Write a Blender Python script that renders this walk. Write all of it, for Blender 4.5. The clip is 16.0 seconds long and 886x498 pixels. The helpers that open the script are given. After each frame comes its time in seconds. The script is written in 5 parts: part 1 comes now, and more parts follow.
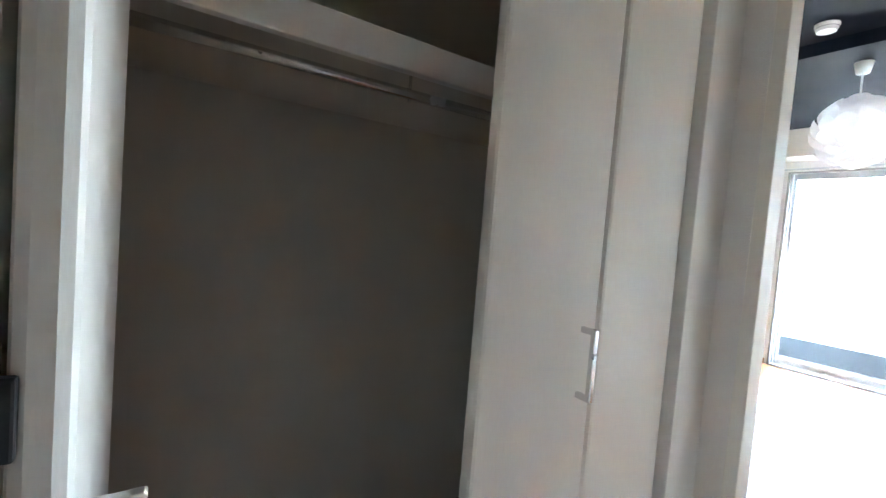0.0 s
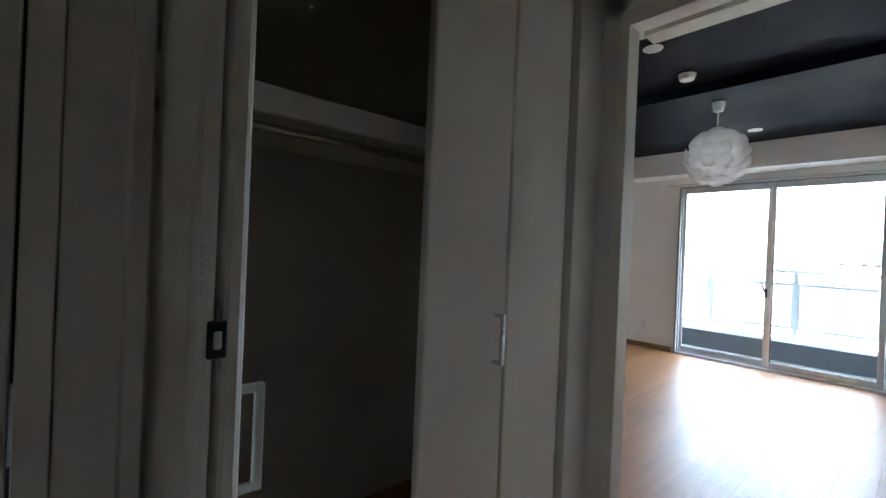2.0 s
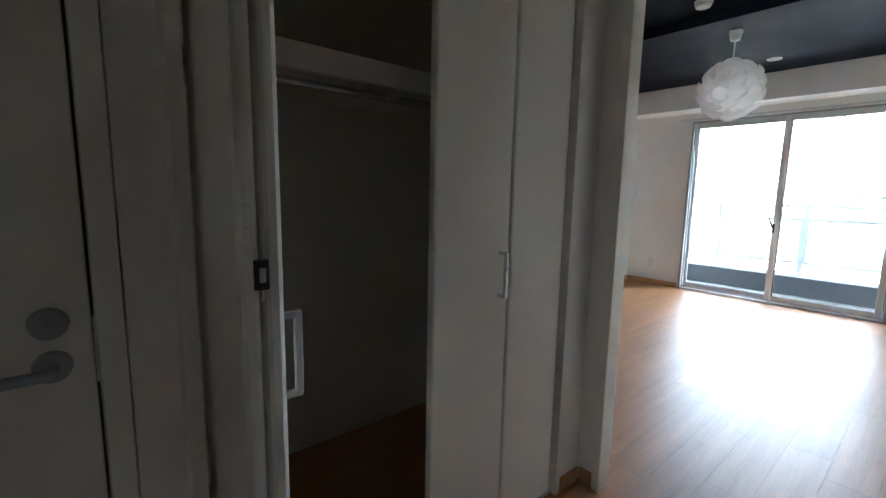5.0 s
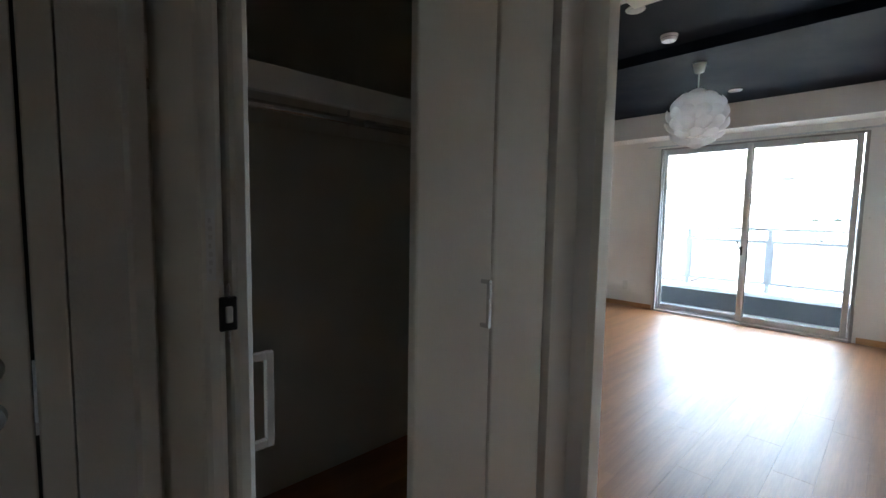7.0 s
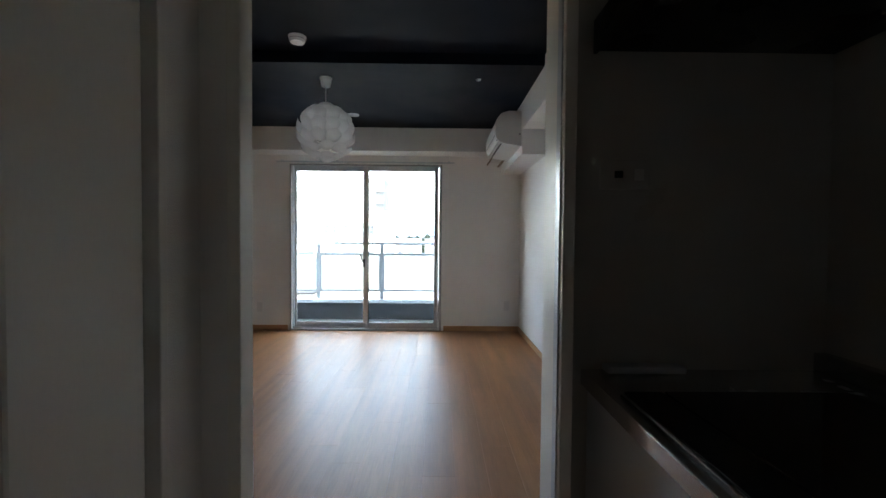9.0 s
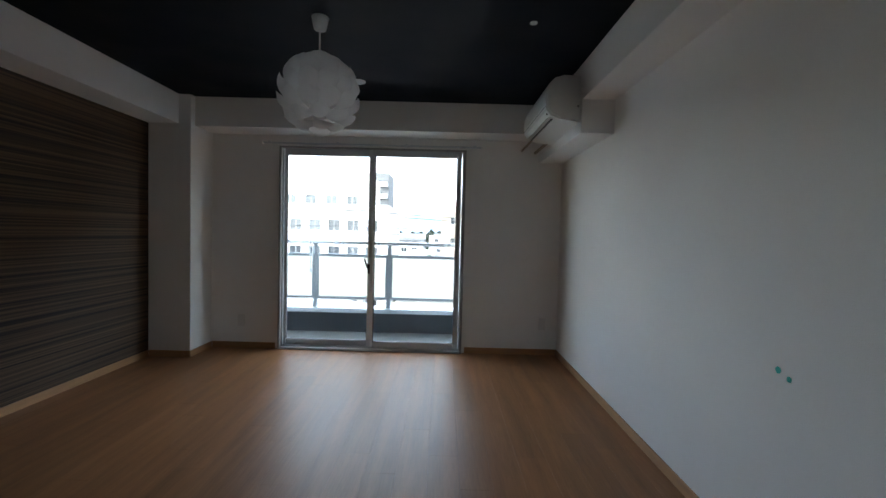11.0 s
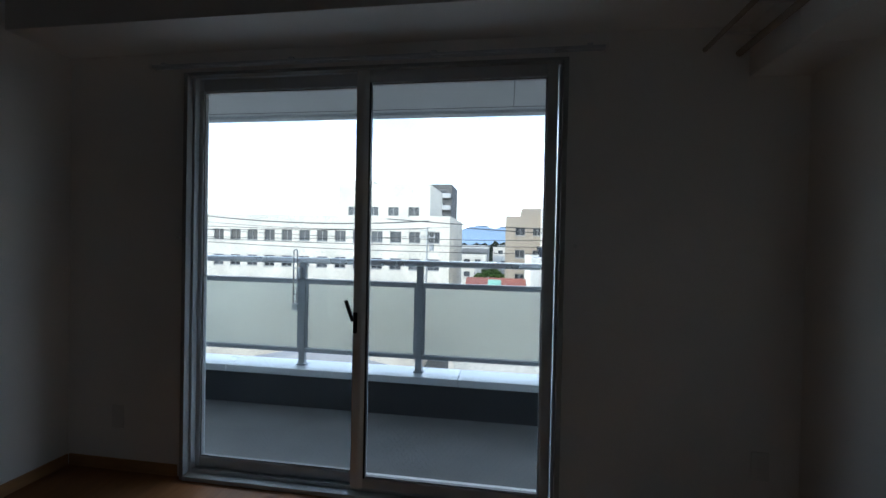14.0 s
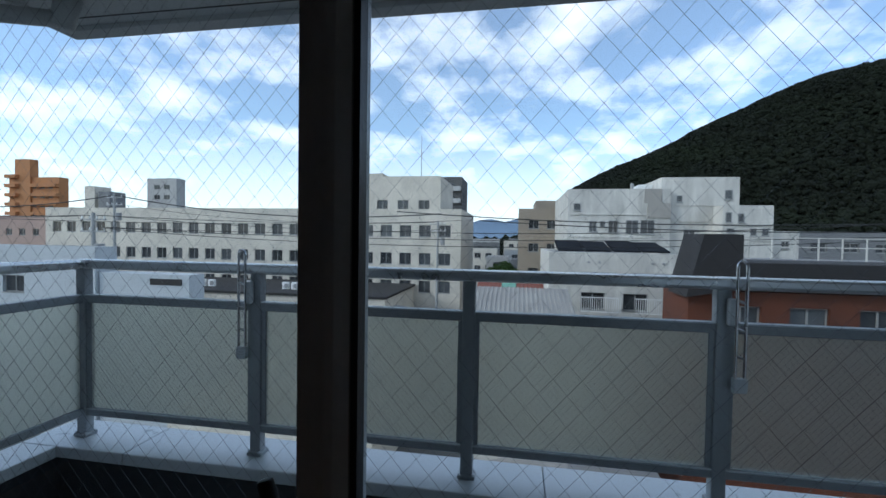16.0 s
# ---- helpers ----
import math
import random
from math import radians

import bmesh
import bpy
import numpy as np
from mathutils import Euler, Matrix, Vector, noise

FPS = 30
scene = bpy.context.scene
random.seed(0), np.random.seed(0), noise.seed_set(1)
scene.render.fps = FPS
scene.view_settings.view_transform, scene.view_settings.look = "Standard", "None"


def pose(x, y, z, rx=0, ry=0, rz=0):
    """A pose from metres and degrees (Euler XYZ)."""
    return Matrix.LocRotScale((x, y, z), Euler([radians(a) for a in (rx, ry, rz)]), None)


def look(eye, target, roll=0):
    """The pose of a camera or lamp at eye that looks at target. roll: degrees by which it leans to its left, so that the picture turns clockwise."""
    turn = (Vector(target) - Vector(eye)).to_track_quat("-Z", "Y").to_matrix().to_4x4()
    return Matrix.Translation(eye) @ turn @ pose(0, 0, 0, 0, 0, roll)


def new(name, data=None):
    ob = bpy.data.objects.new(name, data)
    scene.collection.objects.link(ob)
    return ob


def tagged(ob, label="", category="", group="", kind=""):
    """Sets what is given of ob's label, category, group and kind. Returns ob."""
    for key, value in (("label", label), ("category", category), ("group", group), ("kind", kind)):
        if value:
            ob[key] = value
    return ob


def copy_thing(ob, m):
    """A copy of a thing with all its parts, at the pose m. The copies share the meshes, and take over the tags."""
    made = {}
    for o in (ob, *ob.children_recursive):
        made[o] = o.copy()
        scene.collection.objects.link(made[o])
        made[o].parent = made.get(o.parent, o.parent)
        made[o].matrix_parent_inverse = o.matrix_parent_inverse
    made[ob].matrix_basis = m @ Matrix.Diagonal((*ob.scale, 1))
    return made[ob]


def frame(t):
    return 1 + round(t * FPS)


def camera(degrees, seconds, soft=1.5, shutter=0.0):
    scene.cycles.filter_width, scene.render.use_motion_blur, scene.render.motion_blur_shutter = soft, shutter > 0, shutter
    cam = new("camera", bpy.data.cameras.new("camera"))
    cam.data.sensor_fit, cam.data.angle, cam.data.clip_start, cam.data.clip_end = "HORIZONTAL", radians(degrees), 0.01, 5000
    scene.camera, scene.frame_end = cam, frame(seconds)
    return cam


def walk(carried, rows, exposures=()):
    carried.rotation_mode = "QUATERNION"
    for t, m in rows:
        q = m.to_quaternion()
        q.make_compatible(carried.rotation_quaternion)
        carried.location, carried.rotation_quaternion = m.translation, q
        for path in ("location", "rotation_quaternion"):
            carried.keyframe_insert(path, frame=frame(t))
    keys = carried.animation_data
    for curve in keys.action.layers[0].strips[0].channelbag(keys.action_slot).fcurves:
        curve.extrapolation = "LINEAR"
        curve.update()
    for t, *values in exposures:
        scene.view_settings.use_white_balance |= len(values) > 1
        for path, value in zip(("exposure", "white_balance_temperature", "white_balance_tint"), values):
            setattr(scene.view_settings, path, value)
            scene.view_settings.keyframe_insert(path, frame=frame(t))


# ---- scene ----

# ---------- camera ----------
cam = camera(91.9, 16.0)
PATH = [
    (0, (0.170, 0.284, 1.164), (1.283, 1.942, 1.069), 4.6),
    (0.5, (0.094, 0.166, 1.183), (1.284, 1.771, 1.107), 3.4),
    (1, (0.075, 0.096, 1.162), (1.338, 1.644, 1.072), 1.4),
    (1.5, (0.036, 0.081, 1.162), (1.476, 1.469, 1.141), 2.1),
    (2, (-0.041, 0.013, 1.17), (1.282, 1.513, 1.165), 2.4),
    (2.5, (-0.099, -0.082, 1.178), (1.176, 1.458, 1.148), 3.2),
    (3, (-0.105, -0.09, 1.169), (1.167, 1.439, 0.956), 2.7),
    (3.5, (-0.093, -0.078, 1.129), (1.159, 1.326, 0.448), 2.8),
    (4, (-0.086, -0.084, 1.112), (1.096, 1.277, 0.246), 2.2),
    (4.5, (-0.088, -0.07, 1.121), (1.137, 1.345, 0.416), 1.4),
    (5, (-0.097, -0.06, 1.176), (1.186, 1.45, 0.902), 1.1),
    (5.2, (-0.1, -0.062, 1.183), (1.193, 1.445, 0.947), 1.1),
    (7.5, (-0.055, 0.027, 1.184), (1.393, 1.402, 1.071), 0.9),
    (8, (0.008, 0.153, 1.174), (1.915, 0.753, 1.11), 0.2),
    (8.5, (0.14, 0.218, 1.153), (2.136, 0.331, 1.084), -0.1),
    (9, (0.364, 0.24, 1.154), (2.363, 0.222, 1.1), 0.5),
    (9.2, (0.46, 0.253, 1.156), (2.458, 0.222, 1.089), 0.8),
    (11.5, (1.614, 0.44, 1.211), (3.612, 0.466, 1.136), 2.1),
    (12, (1.94, 0.434, 1.207), (3.933, 0.596, 1.164), 1.8),
    (12.5, (2.345, 0.422, 1.204), (4.339, 0.565, 1.147), 1.0),
    (13, (2.794, 0.376, 1.215), (4.775, 0.645, 1.169), 2.0),
    (13.5, (3.222, 0.398, 1.218), (5.201, 0.68, 1.17), 2.3),
    (14, (3.689, 0.459, 1.213), (5.667, 0.754, 1.188), 1.2),
    (14.5, (4.144, 0.564, 1.232), (6.109, 0.934, 1.213), 2.3),
    (15, (4.561, 0.698, 1.231), (6.536, 1.013, 1.195), 2.5),
    (15.3, (4.791, 0.774, 1.222), (6.741, 1.216, 1.202), 3.6),
    (15.5, (4.927, 0.814, 1.225), (6.867, 1.299, 1.18), 2.4),
    (16, (5.186, 0.932, 1.211), (7.157, 1.269, 1.156), 0.9),
]

EXPOSURES = [(0.0, 6.95, 6130, 8), (0.5, 6.85, 6130, 8), (1.0, 6.3, 6130, 8), (1.5, 5.65, 6180, 8), (2.0, 4.95, 6180, 8), (2.5, 4.7, 6180, 8),
             (3.0, 4.7, 6280, 8), (4.0, 4.5, 6280, 8), (4.5, 4.8, 6280, 8), (5.0, 5.15, 6280, 8), (7.5, 4.65, 6430, 8), (8.5, 4.25, 6480, 8),
             (9.0, 3.95, 6480, 8), (11.5, 2.9, 6430, 8), (12.5, 2.45, 6430, 8), (13.0, 1.95, 6380, 8), (14.0, 1.23, 6140, 8), (14.5, 0.78, 6090, 8),
             (15.0, 0.28, 6040, 8), (15.5, -0.12, 5940, 8), (16.0, -0.32, 5890, 8)]
scene.cycles.max_bounces, scene.cycles.diffuse_bounces, scene.cycles.blur_glossy = 24, 14, 2.0
scene.cycles.sample_clamp_indirect = 4.0
walk(cam, [(t, look(eye, target, roll)) for t, eye, target, roll in PATH], EXPOSURES)

# ---------- sky and sun ----------
SUN_UP = 28.8
world = bpy.data.worlds.new("world")
scene.world = world
world.use_nodes = True
wn, wl = world.node_tree.nodes, world.node_tree.links
wn.clear()
w_out, w_bg, w_sky = wn.new("ShaderNodeOutputWorld"), wn.new("ShaderNodeBackground"), wn.new("ShaderNodeTexSky")
w_sky.sky_type, w_sky.sun_disc = "NISHITA", False
w_sky.sun_elevation, w_sky.sun_rotation = radians(SUN_UP), 0.0
w_tc, w_sep = wn.new("ShaderNodeTexCoord"), wn.new("ShaderNodeSeparateXYZ")
wl.new(w_tc.outputs["Generated"], w_sep.inputs[0])
w_z = wn.new("ShaderNodeMath"); w_z.operation = "ADD"; w_z.inputs[1].default_value = 0.22
w_zm = wn.new("ShaderNodeMath"); w_zm.operation = "MAXIMUM"; w_zm.inputs[1].default_value = 0.0
wl.new(w_sep.outputs["Z"], w_zm.inputs[0]); wl.new(w_zm.outputs[0], w_z.inputs[0])
w_cmb = wn.new("ShaderNodeCombineXYZ")
for n, ax in enumerate("XY"):
    d = wn.new("ShaderNodeMath"); d.operation = "DIVIDE"
    wl.new(w_sep.outputs[ax], d.inputs[0]); wl.new(w_z.outputs[0], d.inputs[1]); wl.new(d.outputs[0], w_cmb.inputs[n])
w_noise = wn.new("ShaderNodeTexNoise")
w_noise.inputs["Scale"].default_value, w_noise.inputs["Detail"].default_value, w_noise.inputs["Roughness"].default_value = 2.4, 9.0, 0.58
wl.new(w_cmb.outputs[0], w_noise.inputs["Vector"])
w_ramp = wn.new("ShaderNodeValToRGB")
w_ramp.color_ramp.elements[0].position, w_ramp.color_ramp.elements[1].position = 0.46, 0.66
w_ramp.color_ramp.elements[0].color = (0.13, 0.13, 0.13, 1)
wl.new(w_noise.outputs["Fac"], w_ramp.inputs[0])
w_low = wn.new("ShaderNodeMapRange")
w_low.inputs["From Min"].default_value, w_low.inputs["From Max"].default_value = 0.03, 0.27
w_low.inputs["To Min"].default_value, w_low.inputs["To Max"].default_value = 0.85, 0.0
wl.new(w_sep.outputs["Z"], w_low.inputs["Value"])
w_max = wn.new("ShaderNodeMath"); w_max.operation = "MAXIMUM"
wl.new(w_ramp.outputs["Color"], w_max.inputs[0]); wl.new(w_low.outputs[0], w_max.inputs[1])
w_scale = wn.new("ShaderNodeMath"); w_scale.operation = "MULTIPLY"; w_scale.inputs[1].default_value = 0.85
wl.new(w_max.outputs[0], w_scale.inputs[0])
w_tint = wn.new("ShaderNodeMixRGB"); w_tint.blend_type = "MULTIPLY"
w_tint.inputs["Fac"].default_value, w_tint.inputs["Color2"].default_value = 1.0, (1.27, 1.51, 1.68, 1)
wl.new(w_sky.outputs[0], w_tint.inputs["Color1"])
w_mix = wn.new("ShaderNodeMixRGB")
w_mix.inputs["Color2"].default_value = (12.5, 12.7, 13.0, 1)
wl.new(w_scale.outputs[0], w_mix.inputs["Fac"]); wl.new(w_tint.outputs[0], w_mix.inputs["Color1"]); wl.new(w_mix.outputs[0], w_bg.inputs["Color"])
w_bg.inputs["Strength"].default_value = 0.15
wl.new(w_bg.outputs[0], w_out.inputs[0])
sun = new("sun", bpy.data.lights.new("sun", "SUN"))
sun.data.energy, sun.data.angle, sun.data.color = 1.1, radians(3.0), (1.0, 0.96, 0.91)
# the sun stands behind the house, so that the balcony lies in shade
sun_dir = Vector((-0.42, 0.77, 0.48)).normalized()
sun.matrix_world = look((0, 0, 60), Vector((0, 0, 60)) - sun_dir)
w_sky.sun_rotation = math.atan2(sun_dir.x, sun_dir.y)
# guides the sampling of the sky through the balcony window; gives no light of its own
guide = new("window_sky_guide", bpy.data.lights.new("window_sky_guide", "AREA"))
guide.data.shape, guide.data.size, guide.data.size_y = "RECTANGLE", 2.10, 2.10
guide.data.cycles.is_portal = True
guide.matrix_world = look((5.80, 1.157, 1.04), (0.0, 1.157, 1.04))

# ---------- materials ----------
def mat(name, base, rough=0.5, metal=0.0, var=0.12, scale=6.0, fine=120.0, bump=0.15, stretch=(1, 1, 1), spec=0.5, rand=0.0, wear=0.1):
    """A surface with broad stains, fine grain and relief at real size."""
    m = bpy.data.materials.new(name)
    m.use_nodes = True
    n, l = m.node_tree.nodes, m.node_tree.links
    b = n["Principled BSDF"]
    geo, mp = n.new("ShaderNodeNewGeometry"), n.new("ShaderNodeMapping")
    mp.inputs["Scale"].default_value = stretch
    l.new(geo.outputs["Position"], mp.inputs["Vector"])
    broad, grain = n.new("ShaderNodeTexNoise"), n.new("ShaderNodeTexNoise")
    broad.inputs["Scale"].default_value, broad.inputs["Detail"].default_value = scale, 5
    grain.inputs["Scale"].default_value, grain.inputs["Detail"].default_value = fine, 3
    l.new(mp.outputs[0], broad.inputs["Vector"]); l.new(mp.outputs[0], grain.inputs["Vector"])
    add = n.new("ShaderNodeMath"); add.operation = "MULTIPLY_ADD"; add.inputs[1].default_value = 0.45
    l.new(grain.outputs["Fac"], add.inputs[0]); l.new(broad.outputs["Fac"], add.inputs[2])
    rng = n.new("ShaderNodeMapRange")
    rng.inputs["From Min"].default_value, rng.inputs["From Max"].default_value = 0.4, 1.05
    rng.inputs["To Min"].default_value, rng.inputs["To Max"].default_value = 1 - var, 1 + var
    l.new(add.outputs[0], rng.inputs["Value"])
    value = rng.outputs[0]
    if rand:
        info, rr, mul = n.new("ShaderNodeObjectInfo"), n.new("ShaderNodeMapRange"), n.new("ShaderNodeMath")
        rr.inputs["To Min"].default_value, rr.inputs["To Max"].default_value = 1 - rand, 1 + rand
        l.new(info.outputs["Random"], rr.inputs["Value"])
        mul.operation = "MULTIPLY"
        l.new(value, mul.inputs[0]); l.new(rr.outputs[0], mul.inputs[1])
        value = mul.outputs[0]
    hsv = n.new("ShaderNodeHueSaturation")
    hsv.inputs["Color"].default_value = (*base, 1)
    l.new(value, hsv.inputs["Value"])
    l.new(hsv.outputs[0], b.inputs["Base Color"])
    rg = n.new("ShaderNodeMapRange")
    rg.inputs["From Min"].default_value, rg.inputs["From Max"].default_value = 0.3, 0.7
    rg.inputs["To Min"].default_value, rg.inputs["To Max"].default_value = max(0.02, rough - wear), min(1, rough + wear)
    l.new(broad.outputs["Fac"], rg.inputs["Value"]); l.new(rg.outputs[0], b.inputs["Roughness"])
    b.inputs["Metallic"].default_value, b.inputs["Specular IOR Level"].default_value = metal, spec
    if bump:
        bp = n.new("ShaderNodeBump")
        bp.inputs["Strength"].default_value, bp.inputs["Distance"].default_value = bump, 0.004
        l.new(grain.outputs["Fac"], bp.inputs["Height"]); l.new(bp.outputs[0], b.inputs["Normal"])
    return m


WALLPAPER = mat("white_wallpaper", (0.84, 0.835, 0.815), 0.85, var=0.05, scale=1.5, fine=260, bump=0.35)
# white wallpaper greyed down: the closet's shade is part of this colour
CLOSET_SHADE_PAPER = mat("shaded_closet_wallpaper", (0.63, 0.60, 0.53), 0.9, var=0.05, scale=2, fine=300, bump=0.3)
NAVY = mat("navy_ceiling_paper", (0.0055, 0.0080, 0.0150), 0.72, var=0.15, scale=2, fine=200, bump=0.25, spec=0.12)
DOOR_WHITE = mat("cream_door_film", (0.84, 0.825, 0.77), 0.45, var=0.04, scale=3, fine=180, bump=0.08, stretch=(1, 1, 0.2))
TRIM_WHITE = mat("white_trim", (0.80, 0.79, 0.76), 0.4, var=0.05, scale=4, fine=150, bump=0.05)
PLANK = mat("oak_plank", (0.335, 0.155, 0.064), 0.42, var=0.32, scale=1.4, fine=14, bump=0.006, stretch=(0.6, 9, 1), rand=0.08, wear=0.02, spec=0.31)
BASE_WOOD = mat("baseboard_wood", (0.46, 0.25, 0.11), 0.4, var=0.2, scale=3, fine=30, bump=0.05, stretch=(2, 2, 14))
SUBFLOOR = mat("dark_joint", (0.10, 0.05, 0.026), 0.8)
ALU = mat("silver_aluminium", (0.58, 0.62, 0.65), 0.36, metal=0.08, var=0.06, scale=5, fine=90, bump=0.03)
ALU_GREY = mat("grey_painted_aluminium", (0.33, 0.36, 0.38), 0.42, metal=0.3, var=0.07, scale=5, fine=80, bump=0.04)
RAIL_ALU = mat("bright_rail_aluminium", (0.66, 0.69, 0.71), 0.32, metal=0.75, var=0.06, scale=5, fine=90, bump=0.03)
SASH_ALU = mat("pale_sash_aluminium", (0.74, 0.76, 0.77), 0.35, metal=0.1, var=0.05, scale=5, fine=90, bump=0.03)
TAN_RENDER = mat("grey_beige_plaster", (0.36, 0.335, 0.30), 0.9, var=0.2, scale=0.6, fine=4, bump=0.15)
CHROME = mat("brushed_chrome", (0.62, 0.62, 0.62), 0.22, metal=1.0, var=0.06, scale=9, fine=200, bump=0.03)
STEEL = mat("stainless_steel", (0.55, 0.55, 0.55), 0.26, metal=1.0, var=0.05, scale=5, fine=160, bump=0.01, wear=0.03)
KITCHEN_PANEL = mat("grey_kitchen_panel", (0.54, 0.53, 0.49), 0.35, var=0.05, scale=2, fine=90, bump=0.03)
CASING = mat("grey_window_casing", (0.35, 0.35, 0.345), 0.4, var=0.05, scale=4, fine=120, bump=0.03)
BLACK = mat("black_plastic", (0.012, 0.012, 0.013), 0.4, var=0.15)
BLACK_GLASS = mat("black_glass", (0.008, 0.008, 0.009), 0.07, var=0.1, bump=0.0, wear=0.04)
HOOD_BLACK = mat("black_enamel", (0.012, 0.012, 0.012), 0.3, var=0.15)
FILTER = mat("grey_filter", (0.28, 0.27, 0.25), 0.5, metal=0.4, var=0.15, scale=20)
CABINET = mat("pale_blue_cabinet_film", (0.80, 0.83, 0.86), 0.2, var=0.04, scale=4, fine=120, bump=0.03)
PLASTIC = mat("white_plastic", (0.76, 0.76, 0.74), 0.4, var=0.04, scale=8, fine=200, bump=0.04)
GREY_PLASTIC = mat("grey_plastic", (0.30, 0.30, 0.30), 0.5, var=0.08)
PAPER = mat("paper_label", (0.86, 0.87, 0.88), 0.7, var=0.04)
INK = mat("grey_ink", (0.72, 0.72, 0.73), 0.7)
TEAL = mat("teal_tape", (0.02, 0.42, 0.36), 0.6, var=0.1)
CONCRETE = mat("balcony_concrete", (0.16, 0.165, 0.165), 0.85, var=0.3, scale=3, fine=90, bump=0.4)
PARAPET = mat("charcoal_parapet_paint", (0.030, 0.036, 0.042), 0.7, var=0.2, scale=4, fine=110, bump=0.4)
SLAB = mat("painted_slab_soffit", (0.52, 0.54, 0.54), 0.85, var=0.08, scale=2, fine=120, bump=0.35)
PIPE_WRAP = mat("beige_pipe_wrap", (0.42, 0.36, 0.30), 0.7, var=0.15, scale=14)
PIPE = mat("grey_pvc_pipe", (0.42, 0.45, 0.46), 0.5, var=0.08)
WHITE_RENDER = mat("white_facade", (0.62, 0.57, 0.485), 0.85, var=0.22, scale=0.35, fine=2.5, bump=0.1)
OLD_RENDER = mat("weathered_white_facade", (0.57, 0.545, 0.495), 0.88, var=0.36, scale=0.7, fine=3, bump=0.15, stretch=(1, 1, 0.3))
TOWER_RENDER = mat("grey_tower_tiles", (0.115, 0.11, 0.105), 0.85, var=0.14, scale=0.3, fine=3, bump=0.1)
GREY_RENDER = mat("grey_facade", (0.20, 0.20, 0.20), 0.85, var=0.12, scale=0.2, fine=3, bump=0.1)
BROWN_RENDER = mat("brown_tile_facade", (0.30, 0.25, 0.195), 0.8, var=0.16, scale=0.3, fine=4, bump=0.1)
ORANGE_RENDER = mat("orange_tile_facade", (0.45, 0.20, 0.08), 0.8, var=0.12, scale=0.3, fine=4, bump=0.1)
PALE_RENDER = mat("pale_facade", (0.45, 0.44, 0.42), 0.85, var=0.15, scale=0.2, fine=3, bump=0.1)
PINK_RENDER = mat("pink_facade", (0.42, 0.30, 0.25), 0.85, var=0.14, scale=0.3, fine=3, bump=0.1)
BLUE_RENDER = mat("pale_blue_siding", (0.47, 0.50, 0.52), 0.7, var=0.08, scale=0.5, fine=4, bump=0.1)
RED_BRICK = mat("red_brick_facade", (0.105, 0.033, 0.016), 0.8, var=0.3, scale=0.6, fine=8, bump=0.2)
DARK_ROOF = mat("dark_roof", (0.025, 0.023, 0.023), 0.8, var=0.25, scale=0.8, fine=8, bump=0.2)
RED_ROOF = mat("red_roof", (0.24, 0.075, 0.05), 0.75, var=0.2, scale=0.6, fine=6, bump=0.2)
GREY_ROOF = mat("grey_roof", (0.26, 0.25, 0.24), 0.8, var=0.15, scale=0.6, fine=6, bump=0.2)
RIB_ROOF = mat("ribbed_metal_roof", (0.33, 0.31, 0.28), 0.6, var=0.25, scale=1.2, fine=9, bump=0.1)
GREEN_SHEET = mat("pale_green_sheet", (0.16, 0.36, 0.27), 0.6, var=0.15, scale=2, fine=20)
SOLAR = mat("solar_panel", (0.012, 0.014, 0.018), 0.8, var=0.1, bump=0, spec=0.08)
FAR_GLASS = mat("far_window_glass", (0.06, 0.065, 0.07), 0.12, var=0.3, scale=0.4, rand=0.5, bump=0)
FAR_FRAME = mat("far_window_frame", (0.30, 0.30, 0.29), 0.6, var=0.05)
ASPHALT = mat("ground_asphalt", (0.10, 0.10, 0.095), 0.9, var=0.35, scale=0.05, fine=2, bump=0.2)
# near-black leaves: the hill's shaded look is put into the base colour
LEAF_SHADED = mat("shaded_forest_leaves", (0.0085, 0.0115, 0.0062), 0.95, var=0.75, scale=0.022, fine=0.16, bump=0.0, spec=0.15)
LEAF_LIGHT = mat("tree_leaves", (0.07, 0.12, 0.03), 0.85, var=0.4, scale=0.5, fine=6, bump=0.0, spec=0.2)
BARK = mat("bark", (0.10, 0.075, 0.05), 0.9, var=0.3)
# the pale blue is distance haze, put into the mountains' base colour
FAR_HAZE = mat("hazed_far_mountain", (0.20, 0.27, 0.36), 1.0, var=0.12, scale=0.004, fine=0.02, bump=0, spec=0)
POLE = mat("concrete_pole", (0.36, 0.36, 0.35), 0.85, var=0.1)
CABLE = mat("black_cable", (0.02, 0.02, 0.02), 0.6)
WIRE = mat("wire_in_glass", (0.10, 0.11, 0.12), 0.4, metal=0.6, bump=0)
CAR_PAINT = mat("white_car_paint", (0.7, 0.7, 0.7), 0.25, var=0.03, bump=0)


